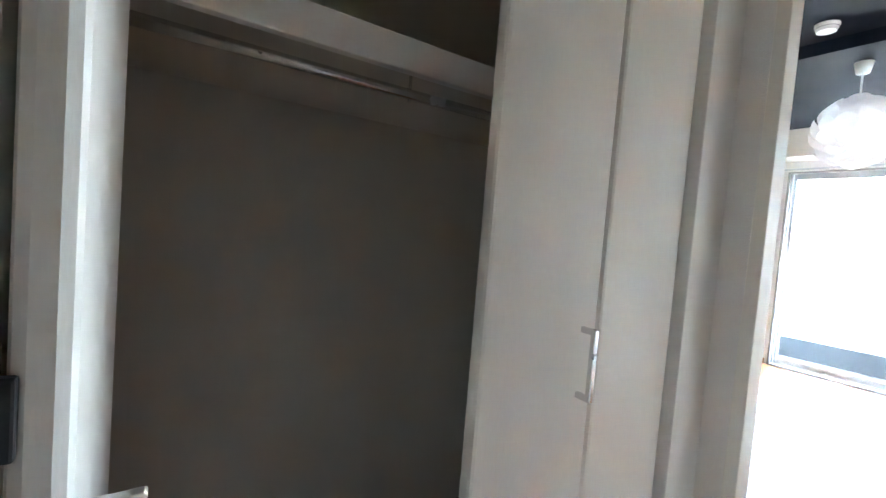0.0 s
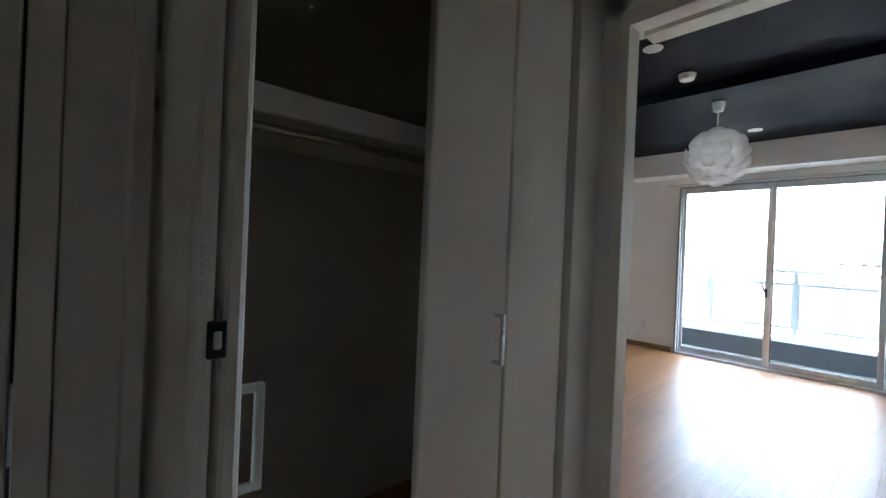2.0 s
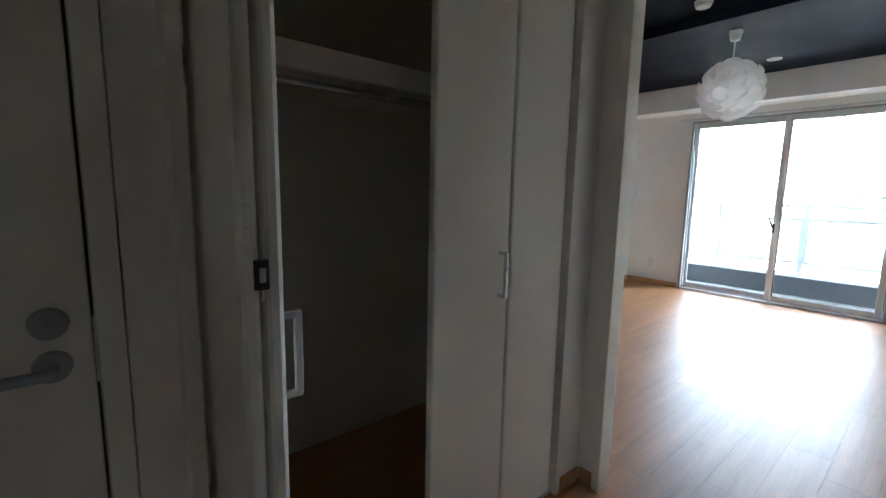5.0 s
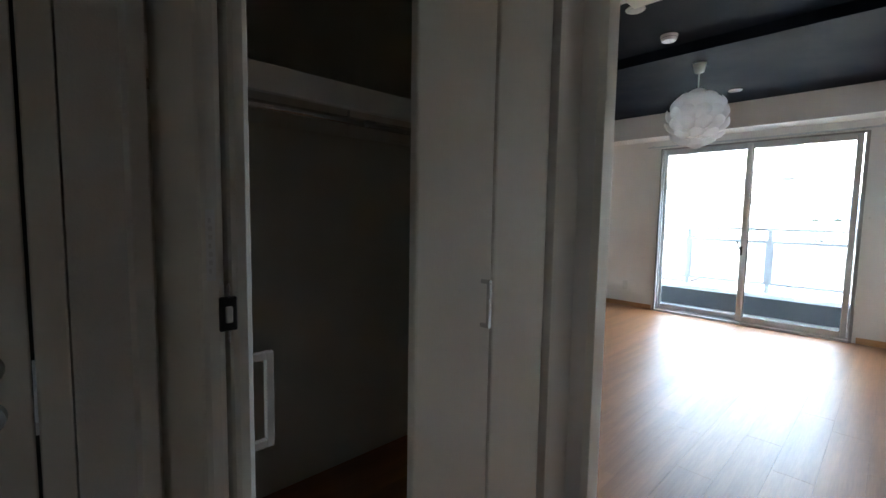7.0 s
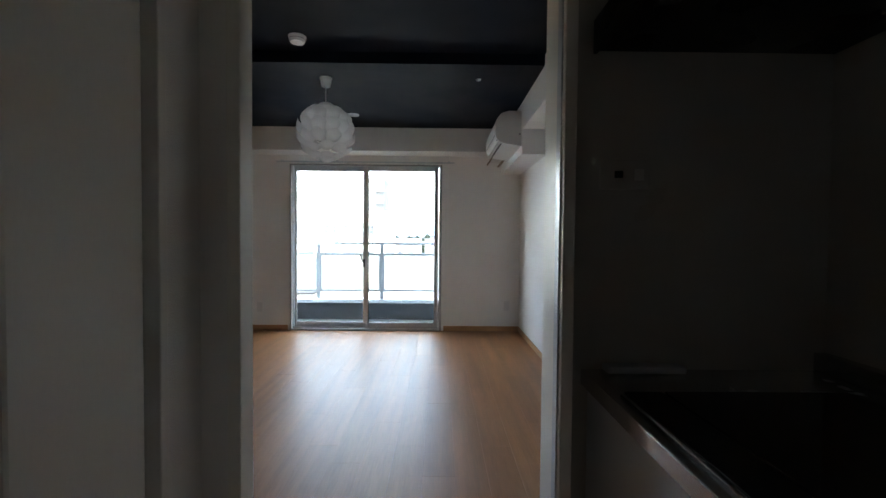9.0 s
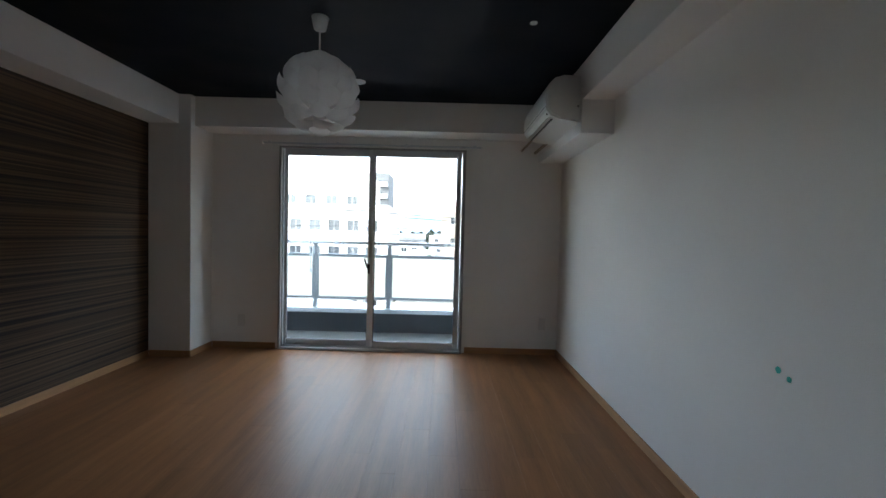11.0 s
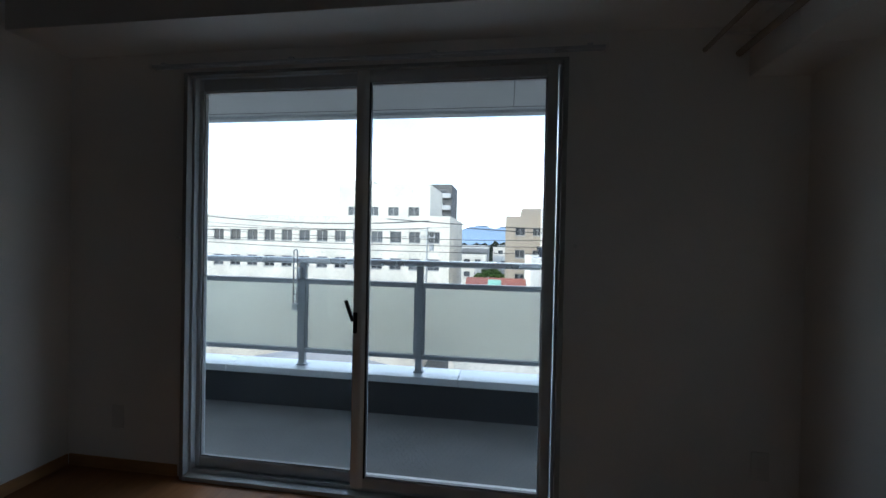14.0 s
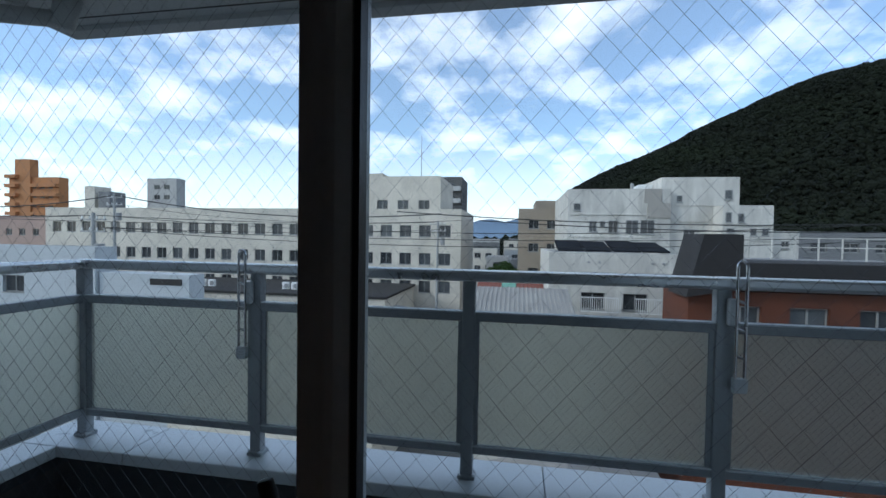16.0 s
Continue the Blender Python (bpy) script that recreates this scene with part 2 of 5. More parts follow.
def stripe_paper():
    """Brown wall covering with uneven thin horizontal wood streaks."""
    m = bpy.data.materials.new("striped_wood_paper")
    m.use_nodes = True
    n, l = m.node_tree.nodes, m.node_tree.links
    b = n["Principled BSDF"]
    geo, mp, mp2 = n.new("ShaderNodeNewGeometry"), n.new("ShaderNodeMapping"), n.new("ShaderNodeMapping")
    mp.inputs["Scale"].default_value = (0.22, 0.22, 62)
    mp2.inputs["Scale"].default_value = (0.8, 0.8, 210)
    l.new(geo.outputs["Position"], mp.inputs["Vector"]); l.new(geo.outputs["Position"], mp2.inputs["Vector"])
    a, c = n.new("ShaderNodeTexNoise"), n.new("ShaderNodeTexNoise")
    a.inputs["Scale"].default_value, a.inputs["Detail"].default_value = 1.0, 3
    c.inputs["Scale"].default_value, c.inputs["Detail"].default_value = 1.0, 2
    l.new(mp.outputs[0], a.inputs["Vector"]); l.new(mp2.outputs[0], c.inputs["Vector"])
    s = n.new("ShaderNodeMath"); s.operation = "MULTIPLY_ADD"; s.inputs[1].default_value = 0.35
    l.new(c.outputs["Fac"], s.inputs[0]); l.new(a.outputs["Fac"], s.inputs[2])
    r = n.new("ShaderNodeValToRGB")
    e = r.color_ramp.elements
    e[0].position, e[0].color = 0.50, (0.013, 0.008, 0.005, 1)
    e[1].position, e[1].color = 0.86, (0.150, 0.092, 0.047, 1)
    e.new(0.64).color = (0.066, 0.039, 0.020, 1)
    l.new(s.outputs[0], r.inputs[0]); l.new(r.outputs[0], b.inputs["Base Color"])
    b.inputs["Roughness"].default_value = 0.75
    bp = n.new("ShaderNodeBump"); bp.inputs["Strength"].default_value, bp.inputs["Distance"].default_value = 0.5, 0.004
    l.new(s.outputs[0], bp.inputs["Height"]); l.new(bp.outputs[0], b.inputs["Normal"])
    return m


def pane_glass(name, tint, gloss=0.9):
    """Clear pane: what is behind shows through, with a mirror gloss that grows at grazing angles."""
    m = bpy.data.materials.new(name)
    m.use_nodes = True
    n, l = m.node_tree.nodes, m.node_tree.links
    n.clear()
    out, mix, tr, gl, lw = (n.new("ShaderNode" + k) for k in ("OutputMaterial", "MixShader", "BsdfTransparent", "BsdfGlossy", "LayerWeight"))
    tr.inputs[0].default_value = (*tint, 1)
    gl.inputs["Roughness"].default_value = 0.02
    pw, ml = n.new("ShaderNodeMath"), n.new("ShaderNodeMath")
    pw.operation, ml.operation = "POWER", "MULTIPLY_ADD"
    pw.inputs[1].default_value, ml.inputs[1].default_value, ml.inputs[2].default_value = 5.0, 0.6, 0.02
    lw.inputs["Blend"].default_value = 0.5
    l.new(lw.outputs["Facing"], pw.inputs[0]); l.new(pw.outputs[0], ml.inputs[0]); l.new(ml.outputs[0], mix.inputs[0]); l.new(tr.outputs[0], mix.inputs[1]); l.new(gl.outputs[0], mix.inputs[2]); l.new(mix.outputs[0], out.inputs[0])
    return m


def frosted(name, base, bounce_share, rough):
    """Frosted pane: the view behind it shows strongly blurred, with a pale surface scatter."""
    m = bpy.data.materials.new(name)
    m.use_nodes = True
    n, l = m.node_tree.nodes, m.node_tree.links
    n.clear()
    out, mx, rf, df, nz = (n.new("ShaderNode" + k) for k in ("OutputMaterial", "MixShader", "BsdfRefraction", "BsdfPrincipled", "TexNoise"))
    nz.inputs["Scale"].default_value = 3.0
    hs = n.new("ShaderNodeHueSaturation"); hs.inputs["Color"].default_value = (*base, 1)
    rg = n.new("ShaderNodeMapRange"); rg.inputs["To Min"].default_value, rg.inputs["To Max"].default_value = 0.94, 1.06
    l.new(nz.outputs["Fac"], rg.inputs["Value"]); l.new(rg.outputs[0], hs.inputs["Value"])
    l.new(hs.outputs[0], rf.inputs["Color"]); l.new(hs.outputs[0], df.inputs["Base Color"])
    rf.inputs["Roughness"].default_value, rf.inputs["IOR"].default_value, df.inputs["Roughness"].default_value = rough, 1.25, 0.45
    mx.inputs[0].default_value = bounce_share
    l.new(rf.outputs[0], mx.inputs[1]); l.new(df.outputs[0], mx.inputs[2]); l.new(mx.outputs[0], out.inputs[0])
    return m


def milky(name, base, through_share, clear_share, rough=0.5):
    """Frosted sheet: part of the light passes through scattered, part bounces."""
    m = bpy.data.materials.new(name)
    m.use_nodes = True
    n, l = m.node_tree.nodes, m.node_tree.links
    n.clear()
    out, m1, m2, tl, df, tr, nz = (n.new("ShaderNode" + k) for k in ("OutputMaterial", "MixShader", "MixShader", "BsdfTranslucent", "BsdfPrincipled", "BsdfTransparent", "TexNoise"))
    nz.inputs["Scale"].default_value = 40
    hs = n.new("ShaderNodeHueSaturation"); hs.inputs["Color"].default_value = (*base, 1)
    rg = n.new("ShaderNodeMapRange"); rg.inputs["To Min"].default_value, rg.inputs["To Max"].default_value = 0.92, 1.08
    l.new(nz.outputs["Fac"], rg.inputs["Value"]); l.new(rg.outputs[0], hs.inputs["Value"])
    l.new(hs.outputs[0], tl.inputs[0]); l.new(hs.outputs[0], df.inputs["Base Color"])
    df.inputs["Roughness"].default_value = rough
    m1.inputs[0].default_value, m2.inputs[0].default_value = through_share, clear_share
    l.new(df.outputs[0], m1.inputs[1]); l.new(tl.outputs[0], m1.inputs[2])
    l.new(m1.outputs[0], m2.inputs[1]); l.new(tr.outputs[0], m2.inputs[2]); l.new(m2.outputs[0], out.inputs[0])
    return m


STRIPES = stripe_paper()
GLASS = pane_glass("window_glass", (0.965, 0.98, 0.975))
FROST = frosted("frosted_wired_glass", (0.93, 0.95, 0.91), 0.27, 0.72)
PETAL = milky("white_lamp_plastic", (0.95, 0.955, 0.965), 0.66, 0.30, 0.35)


# ---------- building helpers ----------
def box(bm, x0, x1, y0, y1, z0, z1, bevel=0.0, m=None):
    """Adds a box, with rounded edges if bevel is given."""
    x0, x1, y0, y1, z0, z1 = min(x0, x1), max(x0, x1), min(y0, y1), max(y0, y1), min(z0, z1), max(z0, z1)
    mx = Matrix.LocRotScale(((x0 + x1) / 2, (y0 + y1) / 2, (z0 + z1) / 2), None, (x1 - x0, y1 - y0, z1 - z0))
    made = bmesh.ops.create_cube(bm, size=1, matrix=mx)["verts"]
    if bevel:
        edges = list({e for v in made for e in v.link_edges})
        faces = bmesh.ops.bevel(bm, geom=edges, offset=bevel, segments=2, affect="EDGES", profile=0.5)["faces"]
        made = list({v for f in faces for v in f.verts})
    if m:
        bmesh.ops.transform(bm, matrix=m, verts=made)
    return bm


def rod(bm, a, b, r, r2=None, seg=14):
    """Adds a round bar from a to b."""
    a, b = Vector(a), Vector(b)
    turn = (b - a).to_track_quat("Z", "Y").to_matrix().to_4x4()
    bmesh.ops.create_cone(bm, cap_ends=True, segments=seg, radius1=r, radius2=r if r2 is None else r2, depth=(b - a).length,
                          matrix=Matrix.Translation((a + b) / 2) @ turn)
    return bm


def mesh(name, bm, material, smooth=False):
    data = bpy.data.meshes.new(name)
    bmesh.ops.recalc_face_normals(bm, faces=bm.faces)
    bm.to_mesh(data)
    bm.free()
    data.materials.append(material)
    if smooth:
        for p in data.polygons:
            p.use_smooth = True
    return data


def part(name, bm, material, parent, label="", smooth=False):
    """One mesh under a thing or under a part; its mesh is in world places."""
    ob = new(name, mesh(name, bm, material, smooth))
    ob.parent = parent
    if parent.type == "EMPTY":
        ob.matrix_parent_inverse = Matrix.Translation(parent.location).inverted()
    return tagged(ob, label)


def thing(name, base, label, category, group=""):
    ob = new(name)
    ob.location = base
    ob.empty_display_size = 0.1
    return tagged(ob, label, category, group)


def setting(name, bm, material, label="", category="", smooth=False):
    return tagged(new(name, mesh(name, bm, material, smooth)), label, category, "", "structure")


def single(name, bm, material, label, category, group="", smooth=False):
    return tagged(new(name, mesh(name, bm, material, smooth)), label, category, group)


B = bmesh.new
# plan: x towards the window, y towards the striped wall, z up
WIN_X, RIGHT_Y, LEFT_Y, CEIL, HALL_Y, KIT_X = 5.64, -0.75, 3.13, 2.41, 0.87, 1.555
STEP_X, STEP_UP = 3.507, 0.08
WY0, WY1, WTOP = 0.21, 2.065, 2.035

# ---------- structure of the flat ----------
floor = setting("floor", box(B(), -2.5, 5.80, -0.96, 3.28, -0.12, -0.012), SUBFLOOR, "warm brown plank floor with a satin sheen", "floor")
bm = B()
for x0, x1, y0, y1, top in ((WIN_X, 5.755, WY0, WY1, WTOP), (5.755, 5.86, WY0 - 0.10, WY1 + 0.14, WTOP + 0.05)):
    box(bm, x0, x1, -0.90, y0, -0.1, 2.6); box(bm, x0, x1, y1, 3.28, -0.1, 2.6); box(bm, x0, x1, y0, y1, top, 2.6)
    box(bm, x0, x1, y0, y1, -0.12, -0.004)
setting("wall_window", bm, WALLPAPER, "white papered wall round the balcony window", "wall")
setting("wall_right", box(B(), 1.62, WIN_X, -0.90, RIGHT_Y, -0.1, 2.6), WALLPAPER, "plain white papered wall", "wall")
setting("wall_left", box(B(), 1.56, WIN_X, LEFT_Y, 3.28, -0.1, 2.6), STRIPES, "brown wall with thin uneven wood-grain stripes", "wall")
bm = B()
box(bm, 1.40, 1.56, 0.80, 3.28, -0.1, 2.6); box(bm, 1.40, 1.455, 0.745, 0.80, -0.1, 2.6); box(bm, 1.40, 1.62, -0.085, 0.80, 2.012, 2.6); setting("wall_kitchen_side", box(B(), KIT_X, 1.62, -0.96, -0.085, -0.1, 2.6), KITCHEN_PANEL, "smooth grey kitchen wall panel beside the doorway", "wall")
setting("wall_partition", bm, WALLPAPER, "white wall between kitchen passage and room", "wall")
bm = B()
box(bm, -0.047, 0.03, HALL_Y, 0.97, -0.1, 2.6); box(bm, 0.03, 1.265, HALL_Y, 0.97, 2.06, 2.6)
setting("wall_hall", bm, WALLPAPER, "white passage wall round the closet opening", "wall")
setting("wall_hall_corner", box(B(), 1.265, 1.40, 0.815, 0.97, -0.1, 2.6), WALLPAPER, "white wall corner between closet and doorway", "wall")
bm = box(B(), -2.5, -0.90, HALL_Y, 0.97, -0.1, 2.6); box(bm, -0.90, -0.047, HALL_Y, 0.97, 2.06, 2.6)
setting("wall_hall_end", bm, WALLPAPER, "white passage wall round the cream door", "wall")
setting("wall_kitchen", box(B(), -2.5, KIT_X, -1.06, -0.85, -0.1, 2.6), KITCHEN_PANEL, "plain kitchen back wall", "wall")
setting("wall_entry", box(B(), -2.6, -2.5, -1.06, 0.97, -0.1, 2.6), WALLPAPER, "plain wall closing the passage", "wall")
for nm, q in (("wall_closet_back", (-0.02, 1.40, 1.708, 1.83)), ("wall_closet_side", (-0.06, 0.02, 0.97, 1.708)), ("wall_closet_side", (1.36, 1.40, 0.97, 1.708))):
    setting(nm, box(B(), *q, -0.1, 2.45), CLOSET_SHADE_PAPER, "papered inside of the closet, its shade greyed into the colour", "wall")
setting("ceiling_closet", box(B(), 0.0, 1.40, 0.97, 1.83, 2.36, 2.45), CLOSET_SHADE_PAPER, "closet ceiling", "ceiling")
setting("wall_washroom", box(B(), -1.0, 0.0, 1.06, 1.12, -0.1, 2.45), WALLPAPER, "wall behind the passage door", "wall")
bm = B()
box(bm, STEP_X, 5.86, -0.9, 3.28, CEIL, 2.7)
box(bm, 1.62, STEP_X, -0.9, 3.28, CEIL + STEP_UP, 2.7)
setting("ceiling", bm, NAVY, "dark navy papered ceiling with a shallow step", "ceiling")
setting("ceiling_hall", box(B(), -2.6, 1.62, -1.06, 1.0, 2.42, 2.6), WALLPAPER, "white passage ceiling", "ceiling")
# beams and column
setting("beam_window", box(B(), 5.33, WIN_X, -0.75, 2.74, 2.142, CEIL + 0.01, 0.004), WALLPAPER, "white boxed beam above the window", "beam")
setting("beam_left", box(B(), 1.62, 5.27, 2.85, LEFT_Y, 2.145, 2.52, 0.004), WALLPAPER, "white boxed beam above the striped wall", "beam")
setting("beam_right", box(B(), 1.62, 4.34, RIGHT_Y, -0.518, 2.16, 2.52, 0.004), WALLPAPER, "white boxed beam along the wall", "beam")
setting("duct_box", box(B(), 4.34, 5.33, RIGHT_Y, -0.518, 1.93, CEIL + 0.01, 0.004), WALLPAPER, "white boxed duct below the ceiling", "beam")
setting("duct_box_end", box(B(), 5.33, WIN_X, RIGHT_Y, -0.518, 1.93, 2.142, 0.002), WALLPAPER, "white boxed duct end under the beam", "beam")
setting("column", box(B(), 5.27, WIN_X, 2.74, LEFT_Y, 0, CEIL + 0.01, 0.006), WALLPAPER, "white corner column", "column")


def baseboard(x0, x1, y0, y1):
    setting("baseboard", box(B(), x0, x1, y0, y1, 0, 0.06, 0.003), BASE_WOOD, "brown wood-grain baseboard", "baseboard")


baseboard(WIN_X - 0.009, WIN_X, RIGHT_Y + 0.009, WY0 - 0.03); baseboard(WIN_X - 0.009, WIN_X, WY1 + 0.03, 2.74 - 0.009)
baseboard(1.62, WIN_X, RIGHT_Y, RIGHT_Y + 0.009); baseboard(1.62, 5.27 - 0.009, LEFT_Y - 0.009, LEFT_Y)
baseboard(5.27 - 0.009, 5.27, 2.74, LEFT_Y - 0.009); baseboard(5.27 - 0.009, WIN_X - 0.009, 2.74 - 0.009, 2.74)
baseboard(1.267, 1.390, 0.806, 0.815); baseboard(1.3905, 1.3995, 0.747, 0.806); baseboard(-0.047, 0.028, HALL_Y - 0.009, HALL_Y)
baseboard(1.40, KIT_X, -0.094, -0.085)

# ---------- doorway between passage and room ----------
door_1 = tagged(new("door_1"), "white doorway frame with a sliding-door groove", "doorway", "", "structure")
J0, J1 = -0.055, 0.712
bm = box(B(), 1.385, 1.455, J1, 0.745, 0, 2.012, 0.003); box(bm, 1.49, 1.575, 0.765, 0.80, 0, 2.012, 0.003)
part("jamb", bm, DOOR_WHITE, door_1)
bm = box(B(), 1.385, 1.575, -0.085, J0, 0, 2.012, 0.003)
part("jamb", bm, DOOR_WHITE, door_1)
bm = box(B(), 1.385, 1.46, J0, J1, 1.957, 2.012, 0.003); box(bm, 1.49, 1.575, J0, J1, 1.957, 2.012, 0.003); box(bm, 1.46, 1.49, J0, J1, 1.985, 2.012)
part("head", bm, DOOR_WHITE, door_1)
part("groove_strip", box(B(), 1.46, 1.489, 0.790, 0.799, 0.002, 1.985), BLACK, door_1, "black groove lining")
part("groove_strip", box(B(), 1.464, 1.486, J0, J1, 1.977, 1.985), BLACK, door_1, "black groove lining")
part("edge_strip", box(B(), 1.405, 1.44, J0, J0 + 0.004, 0.002, 1.957, 0.001), ALU, door_1, "silver edge strip")
part("strike_plate", box(B(), 1.50, 1.53, 0.762, 0.765, 0.03, 0.10, 0.001), CHROME, door_1, "small metal floor guide plate")
part("catch", box(B(), 1.50, 1.53, 0.761, 0.765, 1.86, 1.93, 0.001), CHROME, door_1, "small metal catch")


# ---------- closet ----------
def pull(bm, x, y, z0, z1, out=(0, -1)):
    """A squared bow handle standing off a panel."""
    ox, oy = out
    for z in (z0, z1):
        box(bm, x - 0.005 + min(0, ox * 0.03), x + 0.005 + max(0, ox * 0.03), y - 0.005 + min(0, oy * 0.03), y + 0.005 + max(0, oy * 0.03), z - 0.006, z + 0.006, 0.0015)
    cx, cy = x + ox * 0.03, y + oy * 0.03
    box(bm, cx - 0.006, cx + 0.006, cy - 0.006, cy + 0.006, z0 - 0.006, z1 + 0.006, 0.002)
    return bm


CD_Y = 0.845
bifold = thing("folding_door", (0.94, CD_Y, 0), "closed pair of cream folding closet door panels with a bow handle", "closet door", "closet doors")
panel_a = part("panel", box(B(), 0.632, 0.937, CD_Y - 0.012, CD_Y + 0.02, 0.012, 2.03, 0.008), DOOR_WHITE, bifold)
part("panel", box(B(), 0.946, 1.231, CD_Y - 0.012, CD_Y + 0.02, 0.012, 2.03, 0.008), DOOR_WHITE, bifold)
part("handle", pull(B(), 0.893, CD_Y - 0.012, 0.850, 0.984), CHROME, panel_a, "chrome bow handle")
part("hinge", box(B(), 0.935, 0.951, CD_Y + 0.02, CD_Y + 0.026, 1.03, 1.10, 0.001), BLACK, bifold, "black hinge")
folded = thing("folding_door", (0.11, 0.70, 0), "folded-open pair of cream closet door panels standing out into the passage", "closet door", "closet doors")
A_X, F_Y = 0.0705, 0.589
part("panel", box(B(), A_X, A_X + 0.030, F_Y, F_Y + 0.295, 0.012, 2.03, 0.009), DOOR_WHITE, folded)
panel_b = part("panel", box(B(), A_X + 0.036, A_X + 0.066, F_Y, F_Y + 0.295, 0.012, 2.03, 0.009), DOOR_WHITE, folded)
# pale material here carries the window light that falls on the handle
part("handle", pull(B(), A_X + 0.066, F_Y + 0.030, 0.832, 0.968, (1, 0)), PLASTIC, panel_b, "bow handle, window light in its pale colour")
for hz in (0.30, 1.046, 1.75):
    hinge = part("hinge", box(B(), A_X + 0.0205, A_X + 0.0425, F_Y - 0.005, F_Y + 0.004, hz - 0.023, hz + 0.023, 0.002), BLACK, folded, "black folding hinge")
    # chrome in kind; the light plastic colour stands in for its bright reflection
    part("roller", box(B(), A_X + 0.0265, A_X + 0.0355, F_Y - 0.010, F_Y - 0.005, hz - 0.011, hz + 0.011, 0.002), PLASTIC, hinge, "chrome roller, its shine put in as a pale colour")
    part("pin", rod(B(), (A_X + 0.033, F_Y + 0.001, hz - 0.04), (A_X + 0.033, F_Y + 0.001, hz + 0.04), 0.0022, seg=8), CHROME, hinge)
sticker = part("label_sticker", box(B(), A_X + 0.007, A_X + 0.018, F_Y - 0.0008, F_Y, 1.092, 1.185), PAPER, folded, "white paper label with small grey print")
bm = B()
for k in range(7):
    z = 1.102 + k * 0.011
    box(bm, A_X + 0.010, A_X + (0.0145 if k % 3 else 0.013), F_Y - 0.0014, F_Y - 0.0008, z, z + 0.006)
part("print", bm, INK, sticker)
# closet frame, track and inner fittings
bm = box(B(), 1.24, 1.265, 0.808, 0.90, 0, 2.06, 0.003); box(bm, 0.03, 0.056, 0.808, 0.90, 0, 2.06, 0.003); box(bm, 0.056, 1.24, 0.808, 0.90, 2.034, 2.06, 0.003)
setting("closet_frame", bm, TRIM_WHITE, "white closet door frame", "door frame")
setting("closet_track", box(B(), 0.056, 1.24, CD_Y - 0.012, CD_Y + 0.018, -0.002, 0.006, 0.001), ALU, "thin metal floor track of the closet", "track")
shelf = thing("closet_shelf", (0.7, 1.4, 1.46), "white closet shelf with a deep front board", "shelf")
part("board", box(B(), 0.022, 1.358, 1.125, 1.706, 1.522, 1.545, 0.002), CLOSET_SHADE_PAPER, shelf)
part("front_board", box(B(), 0.022, 1.358, 1.10, 1.124, 1.487, 1.557, 0.003), TRIM_WHITE, shelf)
rail = single("hanging_rail", rod(B(), (0.022, 1.21, 1.477), (1.358, 1.21, 1.477), 0.0125, seg=18), CHROME, "chrome hanging rail in the closet", "rail", smooth=True)
part("bracket", rod(B(), (0.66, 1.21, 1.46), (0.66, 1.21, 1.522), 0.004, seg=8), CHROME, rail)

# ---------- passage door with lever ----------
wd = thing("passage_door", (-0.47, 0.89, 0), "closed cream passage door with a round lock and lever handle", "door")
leaf = part("leaf", box(B(), -0.865, -0.096, 0.878, 0.912, 0.008, 2.03, 0.003), DOOR_WHITE, wd)
grille = part("vent_frame", box(box(box(box(B(), -0.70, -0.245, 0.866, 0.878, 0.20, 0.225, 0.003), -0.70, -0.245, 0.866, 0.878, 0.715, 0.74, 0.003), -0.70, -0.675, 0.866, 0.878, 0.225, 0.715, 0.003), -0.27, -0.245, 0.866, 0.878, 0.225, 0.715, 0.003), DOOR_WHITE, wd, "cream frame of the louvred door vent")
for k in range(24):
    part("slat", box(B(), -0.675, -0.27, -0.006, 0.006, -0.0015, 0.0015, 0.0, pose(0, 0.872, 0.236 + 0.0202 * k, 40)), DOOR_WHITE, grille)
part("lock_rose", rod(B(), (-0.150, 0.878, 0.945), (-0.150, 0.866, 0.945), 0.027, 0.025, 24), ALU_GREY, wd, "round grey lock rose", True)
part("lock_knob", box(B(), -0.158, -0.142, 0.858, 0.866, 0.942, 0.948, 0.001), GREY_PLASTIC, wd)
lever = part("lever", rod(rod(B(), (-0.150, 0.878, 0.872), (-0.150, 0.864, 0.872), 0.027, 0.025, 24), (-0.150, 0.866, 0.872), (-0.150, 0.832, 0.872), 0.009), ALU_GREY, wd, "grey lever handle")
part("grip", box(B(), -0.265, -0.141, 0.824, 0.840, 0.863, 0.881, 0.005), ALU_GREY, lever)
part("edge_seal", box(B(), -0.0955, -0.091, 0.884, 0.905, 0.008, 2.03), BLACK, wd, "black edge seal")
part("latch_plate", box(B(), -0.0945, -0.0905, 0.876, 0.884, 0.83, 0.95), CHROME, wd)
bm = box(B(), -0.090, -0.050, 0.858, 0.97, 0, 2.06, 0.003); box(bm, -0.90, -0.867, 0.858, 0.97, 0, 2.06, 0.003); box(bm, -0.867, -0.090, 0.858, 0.97, 2.033, 2.06, 0.003)
setting("door_frame", bm, DOOR_WHITE, "cream door frame of the passage door", "door frame")

